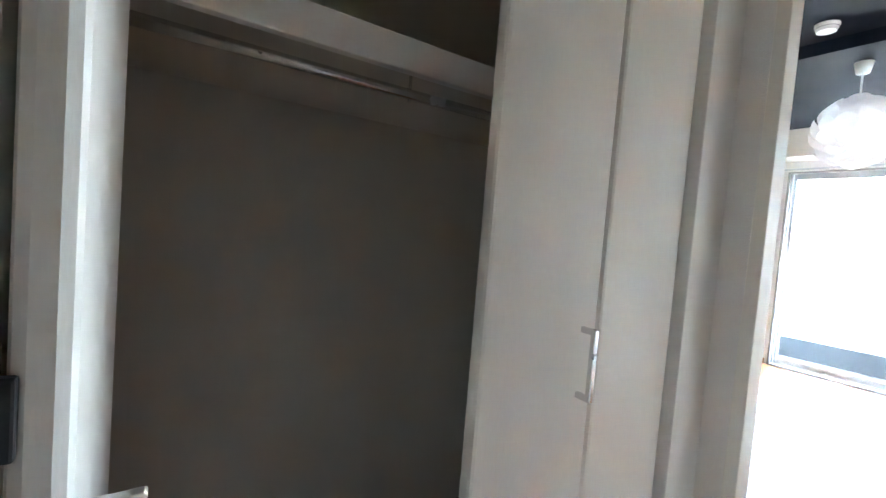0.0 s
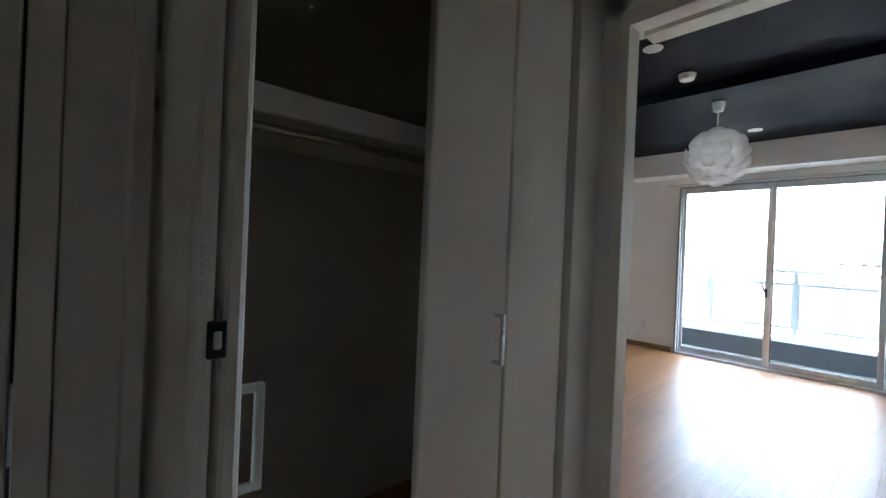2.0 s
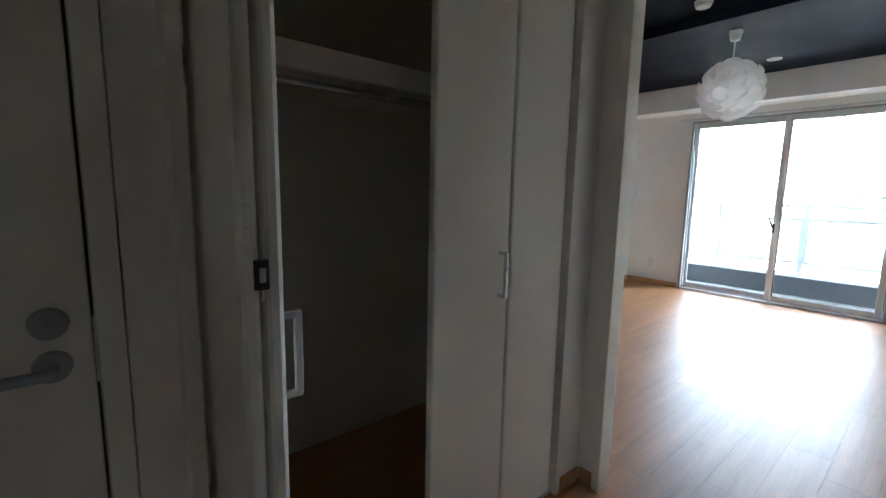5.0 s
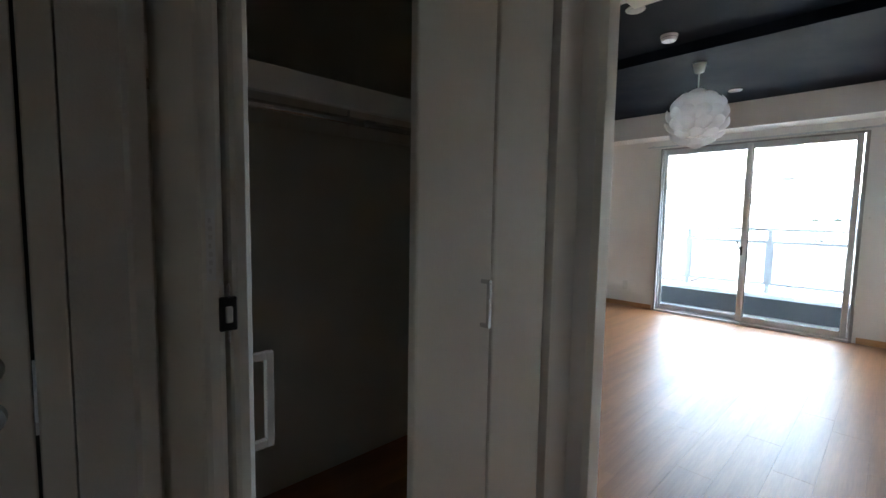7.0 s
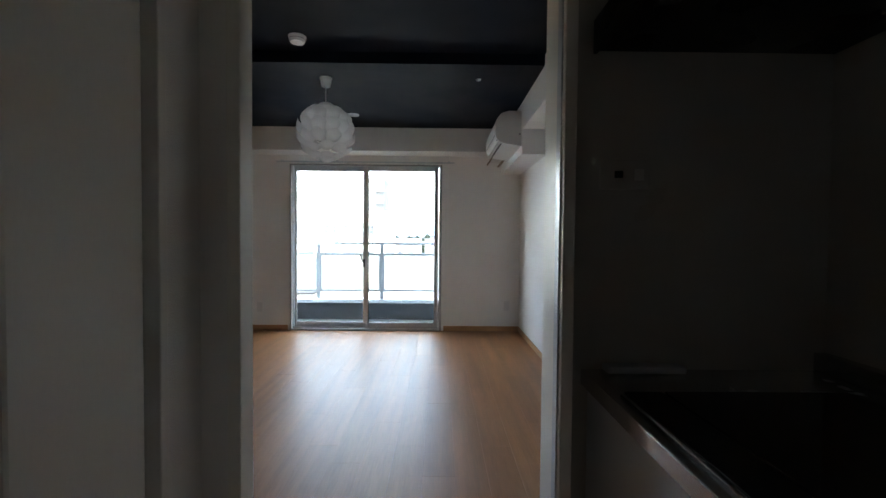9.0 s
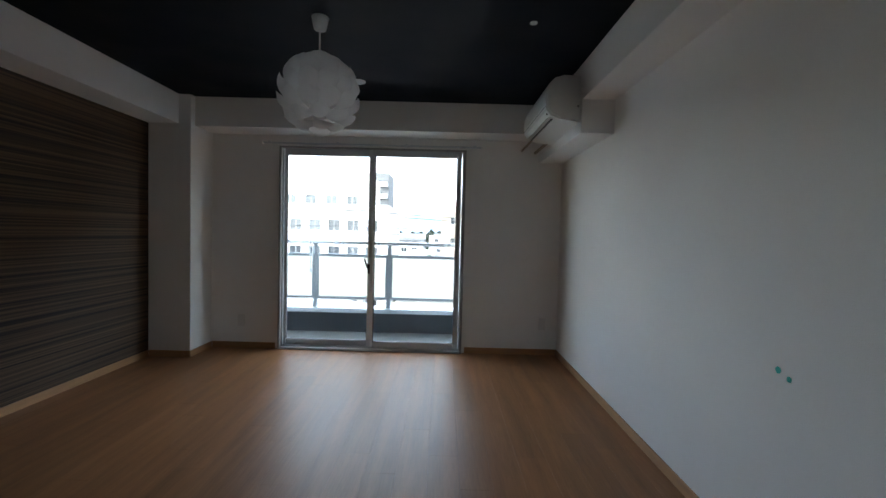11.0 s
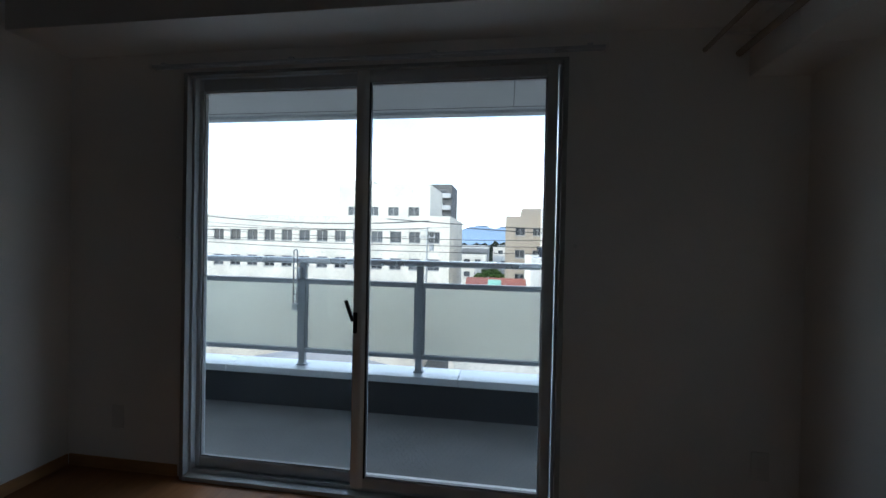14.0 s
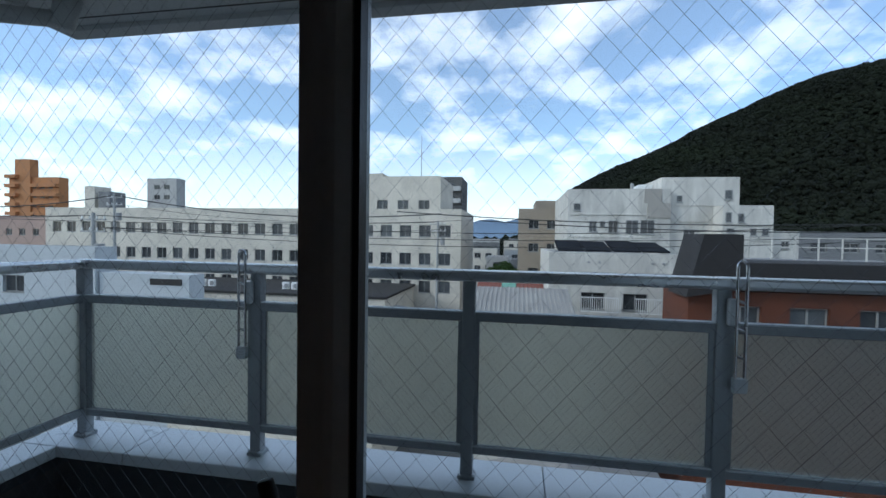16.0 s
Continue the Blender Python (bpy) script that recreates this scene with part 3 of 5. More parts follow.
# ---------- kitchen ----------
CT, CF = 0.79, -0.158
unit = thing("kitchen_unit", (0.6, -0.57, 0), "pale blue-grey kitchen base unit under a steel worktop", "kitchen cabinet")
part("carcass", box(B(), -0.6, 1.548, -0.845, CF - 0.04, 0.08, 0.745), CABINET, unit)
part("plinth", box(B(), -0.6, 1.548, -0.9, CF - 0.09, 0, 0.08), BLACK, unit)
for k, (x0, x1) in enumerate(((0.80, 1.546), (0.40, 0.796), (-0.20, 0.396), (-0.6, -0.204))):
    d = part("door", box(B(), x0, x1, CF - 0.039, CF - 0.018, 0.085, 0.735, 0.003), CABINET, unit)
    h0 = 0.905 if k == 0 else (x0 + x1) / 2 - 0.1
    bm = box(B(), h0, h0 + 0.20, CF - 0.002, CF + 0.006, 0.645, 0.659, 0.002)
    for hx in (h0, h0 + 0.188):
        box(bm, hx, hx + 0.012, CF - 0.018, CF - 0.002, 0.645, 0.659)
    part("handle", bm, CHROME, d, "chrome bar handle")
top = thing("worktop", (0.6, -0.57, 0.745), "stainless steel kitchen worktop with a raised rim", "worktop")
part("slab", box(B(), -0.6, 1.552, -0.848, CF, 0.747, CT, 0.004), STEEL, top)
part("upstand", box(B(), -0.6, 1.552, -0.85, -0.815, CT, CT + 0.05, 0.003), STEEL, top)
hob = thing("cooktop", (1.12, -0.5, CT), "black glass induction cooktop set into the steel worktop", "cooktop")
part("rim", box(B(), 0.815, 1.350, -0.72, -0.184, CT, CT + 0.008, 0.003), STEEL, hob)
part("glass_top", box(B(), 0.822, 1.343, -0.713, -0.285, CT + 0.008, CT + 0.012, 0.002), BLACK_GLASS, hob)
part("control_strip", box(B(), 0.822, 1.343, -0.278, -0.192, CT + 0.008, CT + 0.011, 0.001), BLACK, hob)
single("metal_strip", box(B(), 1.500, 1.548, -0.43, -0.215, CT + 0.0005, CT + 0.020, 0.006), ALU, "flat grey metal strip lying on the worktop", "strip")
hood = thing("range_hood", (1.2, -0.55, 1.69), "black flat cooker hood with pale filters on the wall", "range hood")
bm = B()
box(bm, 0.80, 1.552, -0.848, -0.19, 1.668, 1.75, 0.004)
part("canopy", bm, HOOD_BLACK, hood)
part("front_lip", box(B(), 0.80, 1.552, -0.19, -0.178, 1.66, 1.752, 0.004), HOOD_BLACK, hood)
part("duct_cover", box(B(), 0.80, 1.552, -0.848, -0.60, 1.75, 2.415, 0.004), HOOD_BLACK, hood)
for k in range(2):
    x0 = 0.905 + 0.17 * k
    f = part("filter", box(B(), x0, x0 + 0.155, -0.80, -0.40, 1.662, 1.668, 0.002), FILTER, hood, "pale slatted grease filter")
    for s in range(5):
        part("slat", box(B(), x0 + 0.012 + s * 0.028, x0 + 0.028 + s * 0.028, -0.79, -0.41, 1.659, 1.662), FILTER, f)
plate = thing("wall_switch", (KIT_X, -0.272, 1.33), "white wall switch plate with a small black button", "switch")
part("plate", box(B(), KIT_X - 0.006, KIT_X, -0.342, -0.202, 1.29, 1.372, 0.003), KITCHEN_PANEL, plate)
part("button", box(B(), KIT_X - 0.010, KIT_X - 0.006, -0.266, -0.242, 1.322, 1.342, 0.002), BLACK, plate, "small black button")
part("button", box(B(), KIT_X - 0.0075, KIT_X - 0.006, -0.325, -0.298, 1.316, 1.348, 0.001), PLASTIC, plate)

# ---------- balcony window ----------
win = tagged(new("window_1"), "sliding balcony window with silver frames and wired glass", "window", "", "structure")
bm = box(B(), 5.612, 5.652, WY0, WY0 + 0.022, 0, WTOP, 0.002); box(bm, 5.612, 5.652, WY1 - 0.022, WY1, 0, WTOP, 0.002)
box(bm, 5.612, 5.652, WY0 + 0.022, WY1 - 0.022, WTOP - 0.016, WTOP, 0.002)
part("casing", bm, CASING, win)
part("sill", box(B(), 5.605, 5.652, WY0 + 0.022, WY1 - 0.022, 0, 0.022, 0.003), ALU, win, "silver floor sill")
bm = box(B(), 5.652, 5.755, WY0, WY0 + 0.034, 0, WTOP, 0.002); box(bm, 5.652, 5.755, WY1 - 0.034, WY1, 0, WTOP, 0.002)
box(bm, 5.652, 5.755, WY0 + 0.034, WY1 - 0.034, WTOP - 0.012, WTOP, 0.002); box(bm, 5.652, 5.755, WY0 + 0.034, WY1 - 0.034, 0, 0.03, 0.002)
part("frame", bm, ALU, win)
for k in (5.656, 5.696):
    part("track", box(B(), k - 0.004, k + 0.004, WY0 + 0.034, WY1 - 0.034, 0.03, 0.04, 0.001), ALU, win)


def wire_net(parent, x, y0, y1, z0, z1, step=0.030, r=0.00016, slope=1.15):
    """A net of thin wires laid in diamonds, in the plane at x."""
    w, h = y1 - y0, z1 - z0
    verts, faces = [], []
    for sgn in (1, -1):
        k = -h / slope
        while k < w:
            # y runs from k, z from 0, by the slope; cut at the pane's edges
            ya, yb = max(k, 0.0), min(k + h / slope, w)
            za, zb = (ya - k) * slope, (yb - k) * slope
            if yb - ya > 0.01:
                pa, pb = (ya, za), (yb, zb)
                if sgn < 0:
                    pa, pb = (w - ya, za), (w - yb, zb)
                n = len(verts)
                for (py, pz), e in ((pa, 0), (pb, 0)):
                    verts += [(x - r, y0 + py - r, z0 + pz), (x + r, y0 + py - r, z0 + pz), (x + r, y0 + py + r, z0 + pz), (x - r, y0 + py + r, z0 + pz)]
                faces += [(n + q, n + (q + 1) % 4, n + 4 + (q + 1) % 4, n + 4 + q) for q in range(4)]
            k += step
    data = bpy.data.meshes.new("wire_net")
    data.from_pydata(verts, [], faces)
    data.materials.append(WIRE)
    net = new("wire_net", data)
    net.parent = parent
    if parent.type == "EMPTY":
        net.matrix_parent_inverse = Matrix.Translation(parent.location).inverted()
    tagged(net, "thin diamond wire net in the glass", "", "", "stuff")


def wired_pane(parent, x, y0, y1, z0, z1):
    """A clear pane with its wire net."""
    p = part("pane", box(B(), x - 0.003, x + 0.003, y0, y1, z0, z1), GLASS, parent)
    p.visible_shadow = False
    wire_net(p, x, y0, y1, z0, z1)


def sash(x, y0, y1):
    s = part("sash", box(box(box(box(B(), x - 0.016, x + 0.016, y0, y0 + 0.048, 0.036, 2.028, 0.006), x - 0.016, x + 0.016, y1 - 0.048, y1, 0.036, 2.028, 0.006),
             x - 0.016, x + 0.016, y0 + 0.048, y1 - 0.048, 0.036, 0.088, 0.006), x - 0.016, x + 0.016, y0 + 0.048, y1 - 0.048, 1.962, 2.028, 0.006), ALU, win)
    wired_pane(s, x, y0 + 0.046, y1 - 0.046, 0.086, 1.964)
    bm = B()
    for a in ((y0 + 0.048, y0 + 0.053, 0.088, 1.962), (y1 - 0.053, y1 - 0.048, 0.088, 1.962), (y0 + 0.053, y1 - 0.053, 0.088, 0.093), (y0 + 0.053, y1 - 0.053, 1.957, 1.962)):
        box(bm, x - 0.009, x + 0.009, *a)
    part("gasket", bm, GREY_PLASTIC, s, "grey rubber gasket")
    return s


outer = sash(5.7, 1.118, 2.056)
inner = sash(5.658, 0.250, 1.170)
def extrude_z(profile, z0, z1):
    bm = B()
    a = [bm.verts.new((x, y, z0)) for x, y in profile]
    b = [bm.verts.new((x, y, z1)) for x, y in profile]
    bm.faces.new(a); bm.faces.new(list(reversed(b)))
    for k in range(len(profile)):
        q = (k + 1) % len(profile)
        bm.faces.new((a[k], b[k], b[q], a[q]))
    return bm


part("meeting_stile", extrude_z([(5.641, 1.115), (5.633, 1.131), (5.631, 1.141), (5.631, 1.173), (5.641, 1.173)], 0.04, 2.024), SASH_ALU, inner, "bevelled bright aluminium meeting stile")
part("stile_seal", box(B(), 5.643, 5.666, 1.106, 1.114, 0.04, 2.024), BLACK, inner, "black brush seal")
latch = part("crescent_lock", box(B(), 5.626, 5.642, 1.151, 1.171, 0.78, 0.88, 0.004), BLACK, inner, "black crescent lock")
lock_turn = pose(5.62, 1.169, 0.838, -20)
part("lock_lever", box(B(), -0.006, 0.006, -0.008, 0.010, 0.0, 0.105, 0.004, lock_turn), BLACK, win, "black lock lever")
bm = box(B(), 5.575, 5.588, 0.065, 2.215, 2.050, 2.064, 0.003); box(bm, 5.602, 5.612, 0.065, 2.215, 2.052, 2.062, 0.003)
crail = single("curtain_rail", bm, ALU, "thin silver double curtain rail above the window", "curtain rail")
for y in (0.13, 0.80, 1.48, 2.15):
    part("bracket", box(B(), 5.575, WIN_X, y - 0.012, y + 0.012, 2.064, 2.074, 0.002), ALU, crail)
for y in (0.055, 2.215):
    part("end_cap", box(B(), 5.570, 5.616, y, y + 0.012, 2.044, 2.070, 0.004), PLASTIC, crail)


def outlet(base, nx, ny, label):
    o = thing("outlet", base, label, "outlet", "wall outlets")
    x, y, z = base
    if nx:
        part("plate", box(B(), x - 0.007, x, y - 0.035, y + 0.035, z - 0.06, z + 0.06, 0.003), PLASTIC, o)
        for dz in (-0.025, 0.025):
            part("socket", box(B(), x - 0.009, x - 0.007, y - 0.012, y + 0.012, z + dz - 0.014, z + dz + 0.014, 0.001), PLASTIC, o)
    return o


outlet((WIN_X, -0.60, 0.315), -1, 0, "white double outlet plate low on the white wall")
outlet((WIN_X, 2.44, 0.28), -1, 0, "white double outlet plate low beside the window")
for k, (x, z) in enumerate(((2.80, 0.763), (2.752, 0.745))):
    single("tape_dot", rod(B(), (x, RIGHT_Y, z), (x, RIGHT_Y + 0.0012, z), 0.012 - 0.002 * k, seg=20), TEAL, "small teal sticker dot on the white wall", "sticker", "sticker dots")
bm = B(); rod(bm, (5.632, 2.105, 1.215), (WIN_X, 2.105, 1.215), 0.010, seg=14)
hook = single("curtain_hook", bm, PLASTIC, "small white tieback hook beside the window", "hook", "tieback hooks")
h2 = copy_thing(hook, Matrix.Translation((0, -1.94, 0)))

# ---------- air conditioner ----------
ac = thing("air_conditioner", (4.77, -0.53, 2.035), "white wall-mounted air conditioner under the dark ceiling", "air conditioner")
PROFILE = [(-0.517, 2.335), (-0.40, 2.338), (-0.335, 2.318), (-0.295, 2.275), (-0.276, 2.215), (-0.274, 2.14), (-0.284, 2.09), (-0.312, 2.056), (-0.36, 2.038), (-0.517, 2.012)]
AX0, AX1 = 4.365, 5.19


def extrude_x(profile, x0, x1):
    bm = B()
    a = [bm.verts.new((x0, y, z)) for y, z in profile]
    b = [bm.verts.new((x1, y, z)) for y, z in profile]
    n = len(profile)
    bm.faces.new(a); bm.faces.new(list(reversed(b)))
    for k in range(n):
        bm.faces.new((a[k], b[k], b[(k + 1) % n], a[(k + 1) % n]))
    return bm


bm = extrude_x(PROFILE, AX0, AX1)
bmesh.ops.bevel(bm, geom=[e for e in bm.edges if abs(e.verts[0].co.x - e.verts[1].co.x) < 1e-6], offset=0.012, segments=2, affect="EDGES")
part("body", bm, PLASTIC, ac)
part("seam", box(B(), AX0 + 0.01, AX1 - 0.01, -0.2775, -0.2735, 2.118, 2.121), GREY_PLASTIC, ac, "thin grey panel seam")
part("air_slot", box(B(), AX0 + 0.07, AX1 - 0.06, -0.013, 0.013, -0.003, 0.003, 0, pose(0, -0.338, 2.045, -22)), BLACK, ac, "dark air outlet slot")
part("flap", box(B(), AX0 + 0.07, AX1 - 0.06, -0.006, 0.024, -0.0045, -0.001, 0.001, pose(0, -0.306, 2.057, -42)), PLASTIC, ac)
part("sensor", rod(B(), (AX0 + 0.05, -0.296, 2.074), (AX0 + 0.05, -0.292, 2.069), 0.006, seg=12), BLACK, ac, "small dark sensor eye")
part("side_cap", rod(B(), (AX0 - 0.002, -0.50, 2.12), (AX0, -0.50, 2.12), 0.008, seg=12), GREY_PLASTIC, ac)
pipes = thing("coolant_pipes", (5.4, -0.44, 2.03), "pair of thin beige wrapped pipes beside the air conditioner", "pipes")
for y, z, q in ((-0.345, 2.05, 0.010), (-0.478, 2.03, 0.014)):
    part("pipe", rod(B(), (5.15, y, z), (WIN_X, y, z), q, seg=12), PIPE_WRAP, pipes, "", True)
for x in (5.30, 5.52):
    part("clip", box(B(), x - 0.008, x + 0.008, -0.4925, -0.334, 2.056, 2.061, 0.001), PLASTIC, pipes)

# ---------- ceiling fittings ----------
def downlight(x, y, z, k=1.0):
    d = thing("downlight", (x, y, z), "round white recessed downlight, switched off", "downlight", "ceiling downlights")
    bm = rod(B(), (x, y, z), (x, y, z - 0.006), 0.060 * k, 0.056 * k, 32)
    part("trim_ring", bm, PLASTIC, d)
    part("diffuser", rod(B(), (x, y, z - 0.006), (x, y, z - 0.009), 0.046 * k, 0.040 * k, 32), PETAL, d)


downlight(2.72, 1.21, CEIL + STEP_UP); downlight(4.825, 1.135, CEIL); downlight(3.80, -0.06, CEIL, 0.35)
sm = thing("smoke_alarm", (3.28, 1.202, CEIL + STEP_UP), "round white smoke alarm on the dark ceiling", "smoke alarm")
part("base", rod(B(), (3.28, 1.202, CEIL + STEP_UP), (3.28, 1.202, CEIL + STEP_UP - 0.010), 0.058, seg=32), PLASTIC, sm)
bm = rod(B(), (3.28, 1.202, CEIL + STEP_UP - 0.010), (3.28, 1.202, CEIL + STEP_UP - 0.040), 0.056, 0.046, 32)
part("cover", bm, PLASTIC, sm)
part("slot_ring", rod(B(), (3.28, 1.202, CEIL + STEP_UP - 0.020), (3.28, 1.202, CEIL + STEP_UP - 0.023), 0.0555, seg=32), GREY_PLASTIC, sm)

# ---------- petal globe lamp ----------
LX, LY, LZ, LR = 3.805, 1.15, 1.980, 0.235
lamp = thing("pendant_lamp", (LX, LY, CEIL), "white pendant globe of many round overlapping plastic petals", "pendant lamp")
part("canopy", rod(B(), (LX, LY, CEIL), (LX, LY, CEIL - 0.068), 0.048, 0.034, 28), PLASTIC, lamp, "", True)
part("stem", rod(B(), (LX, LY, CEIL - 0.05), (LX, LY, LZ + 0.17), 0.005, seg=10), PLASTIC, lamp)
part("socket", rod(B(), (LX, LY, LZ + 0.20), (LX, LY, LZ + 0.05), 0.024, seg=20), PLASTIC, lamp)
bm = B()
bmesh.ops.create_uvsphere(bm, u_segments=16, v_segments=10, radius=0.05, matrix=pose(LX, LY, LZ + 0.01))
part("bulb", bm, PETAL, lamp, "white globe bulb", True)


def petal_mesh():
    """A round, slightly cupped disc with a short stalk side."""
    bm = B()
    rings, seg, r = 4, 26, 0.062
    prev = [bm.verts.new((0, 0, 0.012))]
    for k in range(1, rings + 1):
        rr = r * k / rings
        ring = [bm.verts.new((rr * math.cos(a), rr * math.sin(a), 0.014 - 0.034 * (k / rings) ** 2 + (0.006 * math.sin(2 * a + 0.6) + 0.004 * math.sin(3 * a)) * (k / rings) ** 1.5)) for a in [2 * math.pi * q / seg for q in range(seg)]]
        for q in range(seg):
            if k == 1:
                bm.faces.new((prev[0], ring[q], ring[(q + 1) % seg]))
            else:
                bm.faces.new((prev[q], ring[q], ring[(q + 1) % seg], prev[(q + 1) % seg]))
        prev = ring
    return mesh("petal", bm, PETAL, True)


petal_data = petal_mesh()
rows = [(-89, 1), (-68, 6), (-45, 9), (-20, 11), (4, 12), (28, 11), (52, 9), (75, 5)]
for r_i, (lat, count) in enumerate(rows):
    for q in range(count):
        la, lo = radians(lat), 2 * math.pi * (q + 0.5 * (r_i % 2)) / count
        d = Vector((math.cos(la) * math.cos(lo), math.cos(la) * math.sin(lo), math.sin(la)))
        ob = new("petal", petal_data)
        ob.parent = lamp
        ob.matrix_parent_inverse = Matrix.Translation(lamp.location).inverted()
        side = Vector((0, 0, 1)).cross(d).normalized()
        lean = (Matrix.Rotation(radians(25 + random.uniform(-7, 7)), 3, side) @ d).to_track_quat("Z", "Y").to_matrix().to_4x4()
        ob.matrix_basis = Matrix.Translation(Vector((LX, LY, LZ)) + d * (LR - 0.024 + random.uniform(-0.010, 0.006))) @ lean

# ---------- balcony ----------
BF, PX, RX = -0.10, 6.86, 6.96
setting("balcony_floor", box(B(), 5.86, 7.12, -3.2, 3.3, BF - 0.2, BF), CONCRETE, "grey concrete balcony floor", "balcony floor")
bm = box(B(), PX, 7.08, -3.2, 3.06, BF - 0.4, 0.15); box(bm, 5.9, 7.08, 3.06, 3.22, BF - 0.4, 0.15)
setting("balcony_parapet", bm, PARAPET, "low charcoal balcony parapet", "parapet")
cap = thing("parapet_cap", (6.97, 0, 0.15), "pale metal cap on the balcony parapet", "coping")
SEAMS = [-3.2, -1.2, 0.8, 2.676, 3.24]
for a, b in zip(SEAMS, SEAMS[1:]):
    part("cap_sheet", box(B(), 6.835, 7.11, a + 0.0015, b - 0.0015, 0.15, 0.205, 0.006), ALU, cap)
part("cap_sheet", box(B(), 5.9, 6.833, 3.035, 3.24, 0.15, 0.205, 0.006), ALU, cap)
setting("house_wall", box(B(), 5.86, 6.0, -3.3, -0.9, -12, 8), GREY_RENDER, "outer wall of the house", "wall")
setting("house_wall", box(B(), 5.86, 6.0, 3.28, 4.5, -12, 8), GREY_RENDER, "outer wall of the house", "wall")
setting("house_wall", box(B(), -6, 5.86, -8, -1.06, -12, 8), GREY_RENDER, "body of the house", "wall")
setting("house_wall", box(B(), -6, 5.86, 3.28, 8, -12, 8), GREY_RENDER, "body of the house", "wall")
setting("house_wall", box(B(), -6, -2.6, -1.06, 3.28, -12, 8), GREY_RENDER, "body of the house", "wall")
setting("house_wall", box(B(), -2.6, 5.86, -1.06, 3.28, 2.7, 8), GREY_RENDER, "storeys above the flat", "wall")
setting("house_wall", box(B(), -2.6, 7.0, -3.2, 3.2, -12, -0.5), GREY_RENDER, "storeys below the flat", "wall")
bm = box(B(), 5.86, 7.07, -3.2, 3.24, 2.262, 2.5)
setting("balcony_soffit", bm, SLAB, "painted underside of the balcony above", "soffit")
bm = box(B(), 7.06, 7.15, -3.2, 3.28, 2.237, 2.56, 0.004); box(bm, 5.86, 7.06, 3.20, 3.28, 2.237, 2.56, 0.004)
setting("soffit_edge", bm, SLAB, "thickened edge of the balcony slab", "soffit")
setting("drip_groove", box(B(), 6.985, 6.995, -3.2, 3.18, 2.2605, 2.2625), BLACK, "dark drip groove in the soffit", "groove")
setting("soffit_joint", box(B(), 5.86, 6.98, 0.43, 0.436, 2.2605, 2.2625), CONCRETE, "joint line in the soffit", "groove")

railing = thing("balcony_railing", (RX, 1.0, 0.205), "grey metal balcony railing with frosted wired glass panels", "railing")
POSTS = [3.02, 2.085, 1.12, 0.16, -0.80, -1.76, -2.72]


def post(x, y, name="post"):
    p = part(name, box(B(), x - 0.022, x + 0.022, y - 0.026, y + 0.026, 0.205, 1.035, 0.004), ALU_GREY, railing)
    part("foot", box(B(), x - 0.032, x + 0.032, y - 0.036, y + 0.036, 0.205, 0.222, 0.004), ALU_GREY, p)
    for dy in (-0.026, 0.026):
        part("bolt", rod(B(), (x - 0.024, y + dy, 0.222), (x - 0.024, y + dy, 0.232), 0.006, seg=8), CHROME, p)
    part("glazing_bead", box(B(), x - 0.012, x + 0.012, y - 0.045, y + 0.045, 0.33, 0.895, 0.003), ALU_GREY, p)
    return p


for y in POSTS:
    post(RX, y)
part("top_rail", box(B(), RX - 0.03, RX + 0.03, -3.2, 3.05, 1.03, 1.078, 0.014), RAIL_ALU, railing, "bright rounded top rail")
part("top_rail", box(B(), 5.95, RX - 0.03, 2.99, 3.05, 1.03, 1.078, 0.014), RAIL_ALU, railing)
for z0, z1 in ((0.865, 0.907), (0.310, 0.348)):
    part("cross_rail", box(B(), RX - 0.018, RX + 0.018, -3.2, 3.04, z0, z1, 0.004), ALU_GREY, railing)
    part("cross_rail", box(B(), 5.95, RX - 0.018, 3.002, 3.038, z0, z1, 0.004), ALU_GREY, railing)
    part("bead", box(B(), RX - 0.021, RX - 0.018, -3.2, 3.0, z1 - 0.006, z1 - 0.001), ALU, railing)
for y0, y1 in zip(POSTS, POSTS[1:]):
    panel = part("glass_panel", box(B(), RX - 0.004, RX + 0.004, y1 + 0.03, y0 - 0.03, 0.345, 0.868), FROST, railing, "frosted wired glass panel")
    wire_net(panel, RX - 0.0045, y1 + 0.03, y0 - 0.03, 0.345, 0.868, 0.026, 0.00022)
part("glass_panel", box(B(), 5.97, RX - 0.03, 3.016, 3.024, 0.345, 0.868), FROST, railing, "frosted wired glass panel")
post(6.02, 3.02)


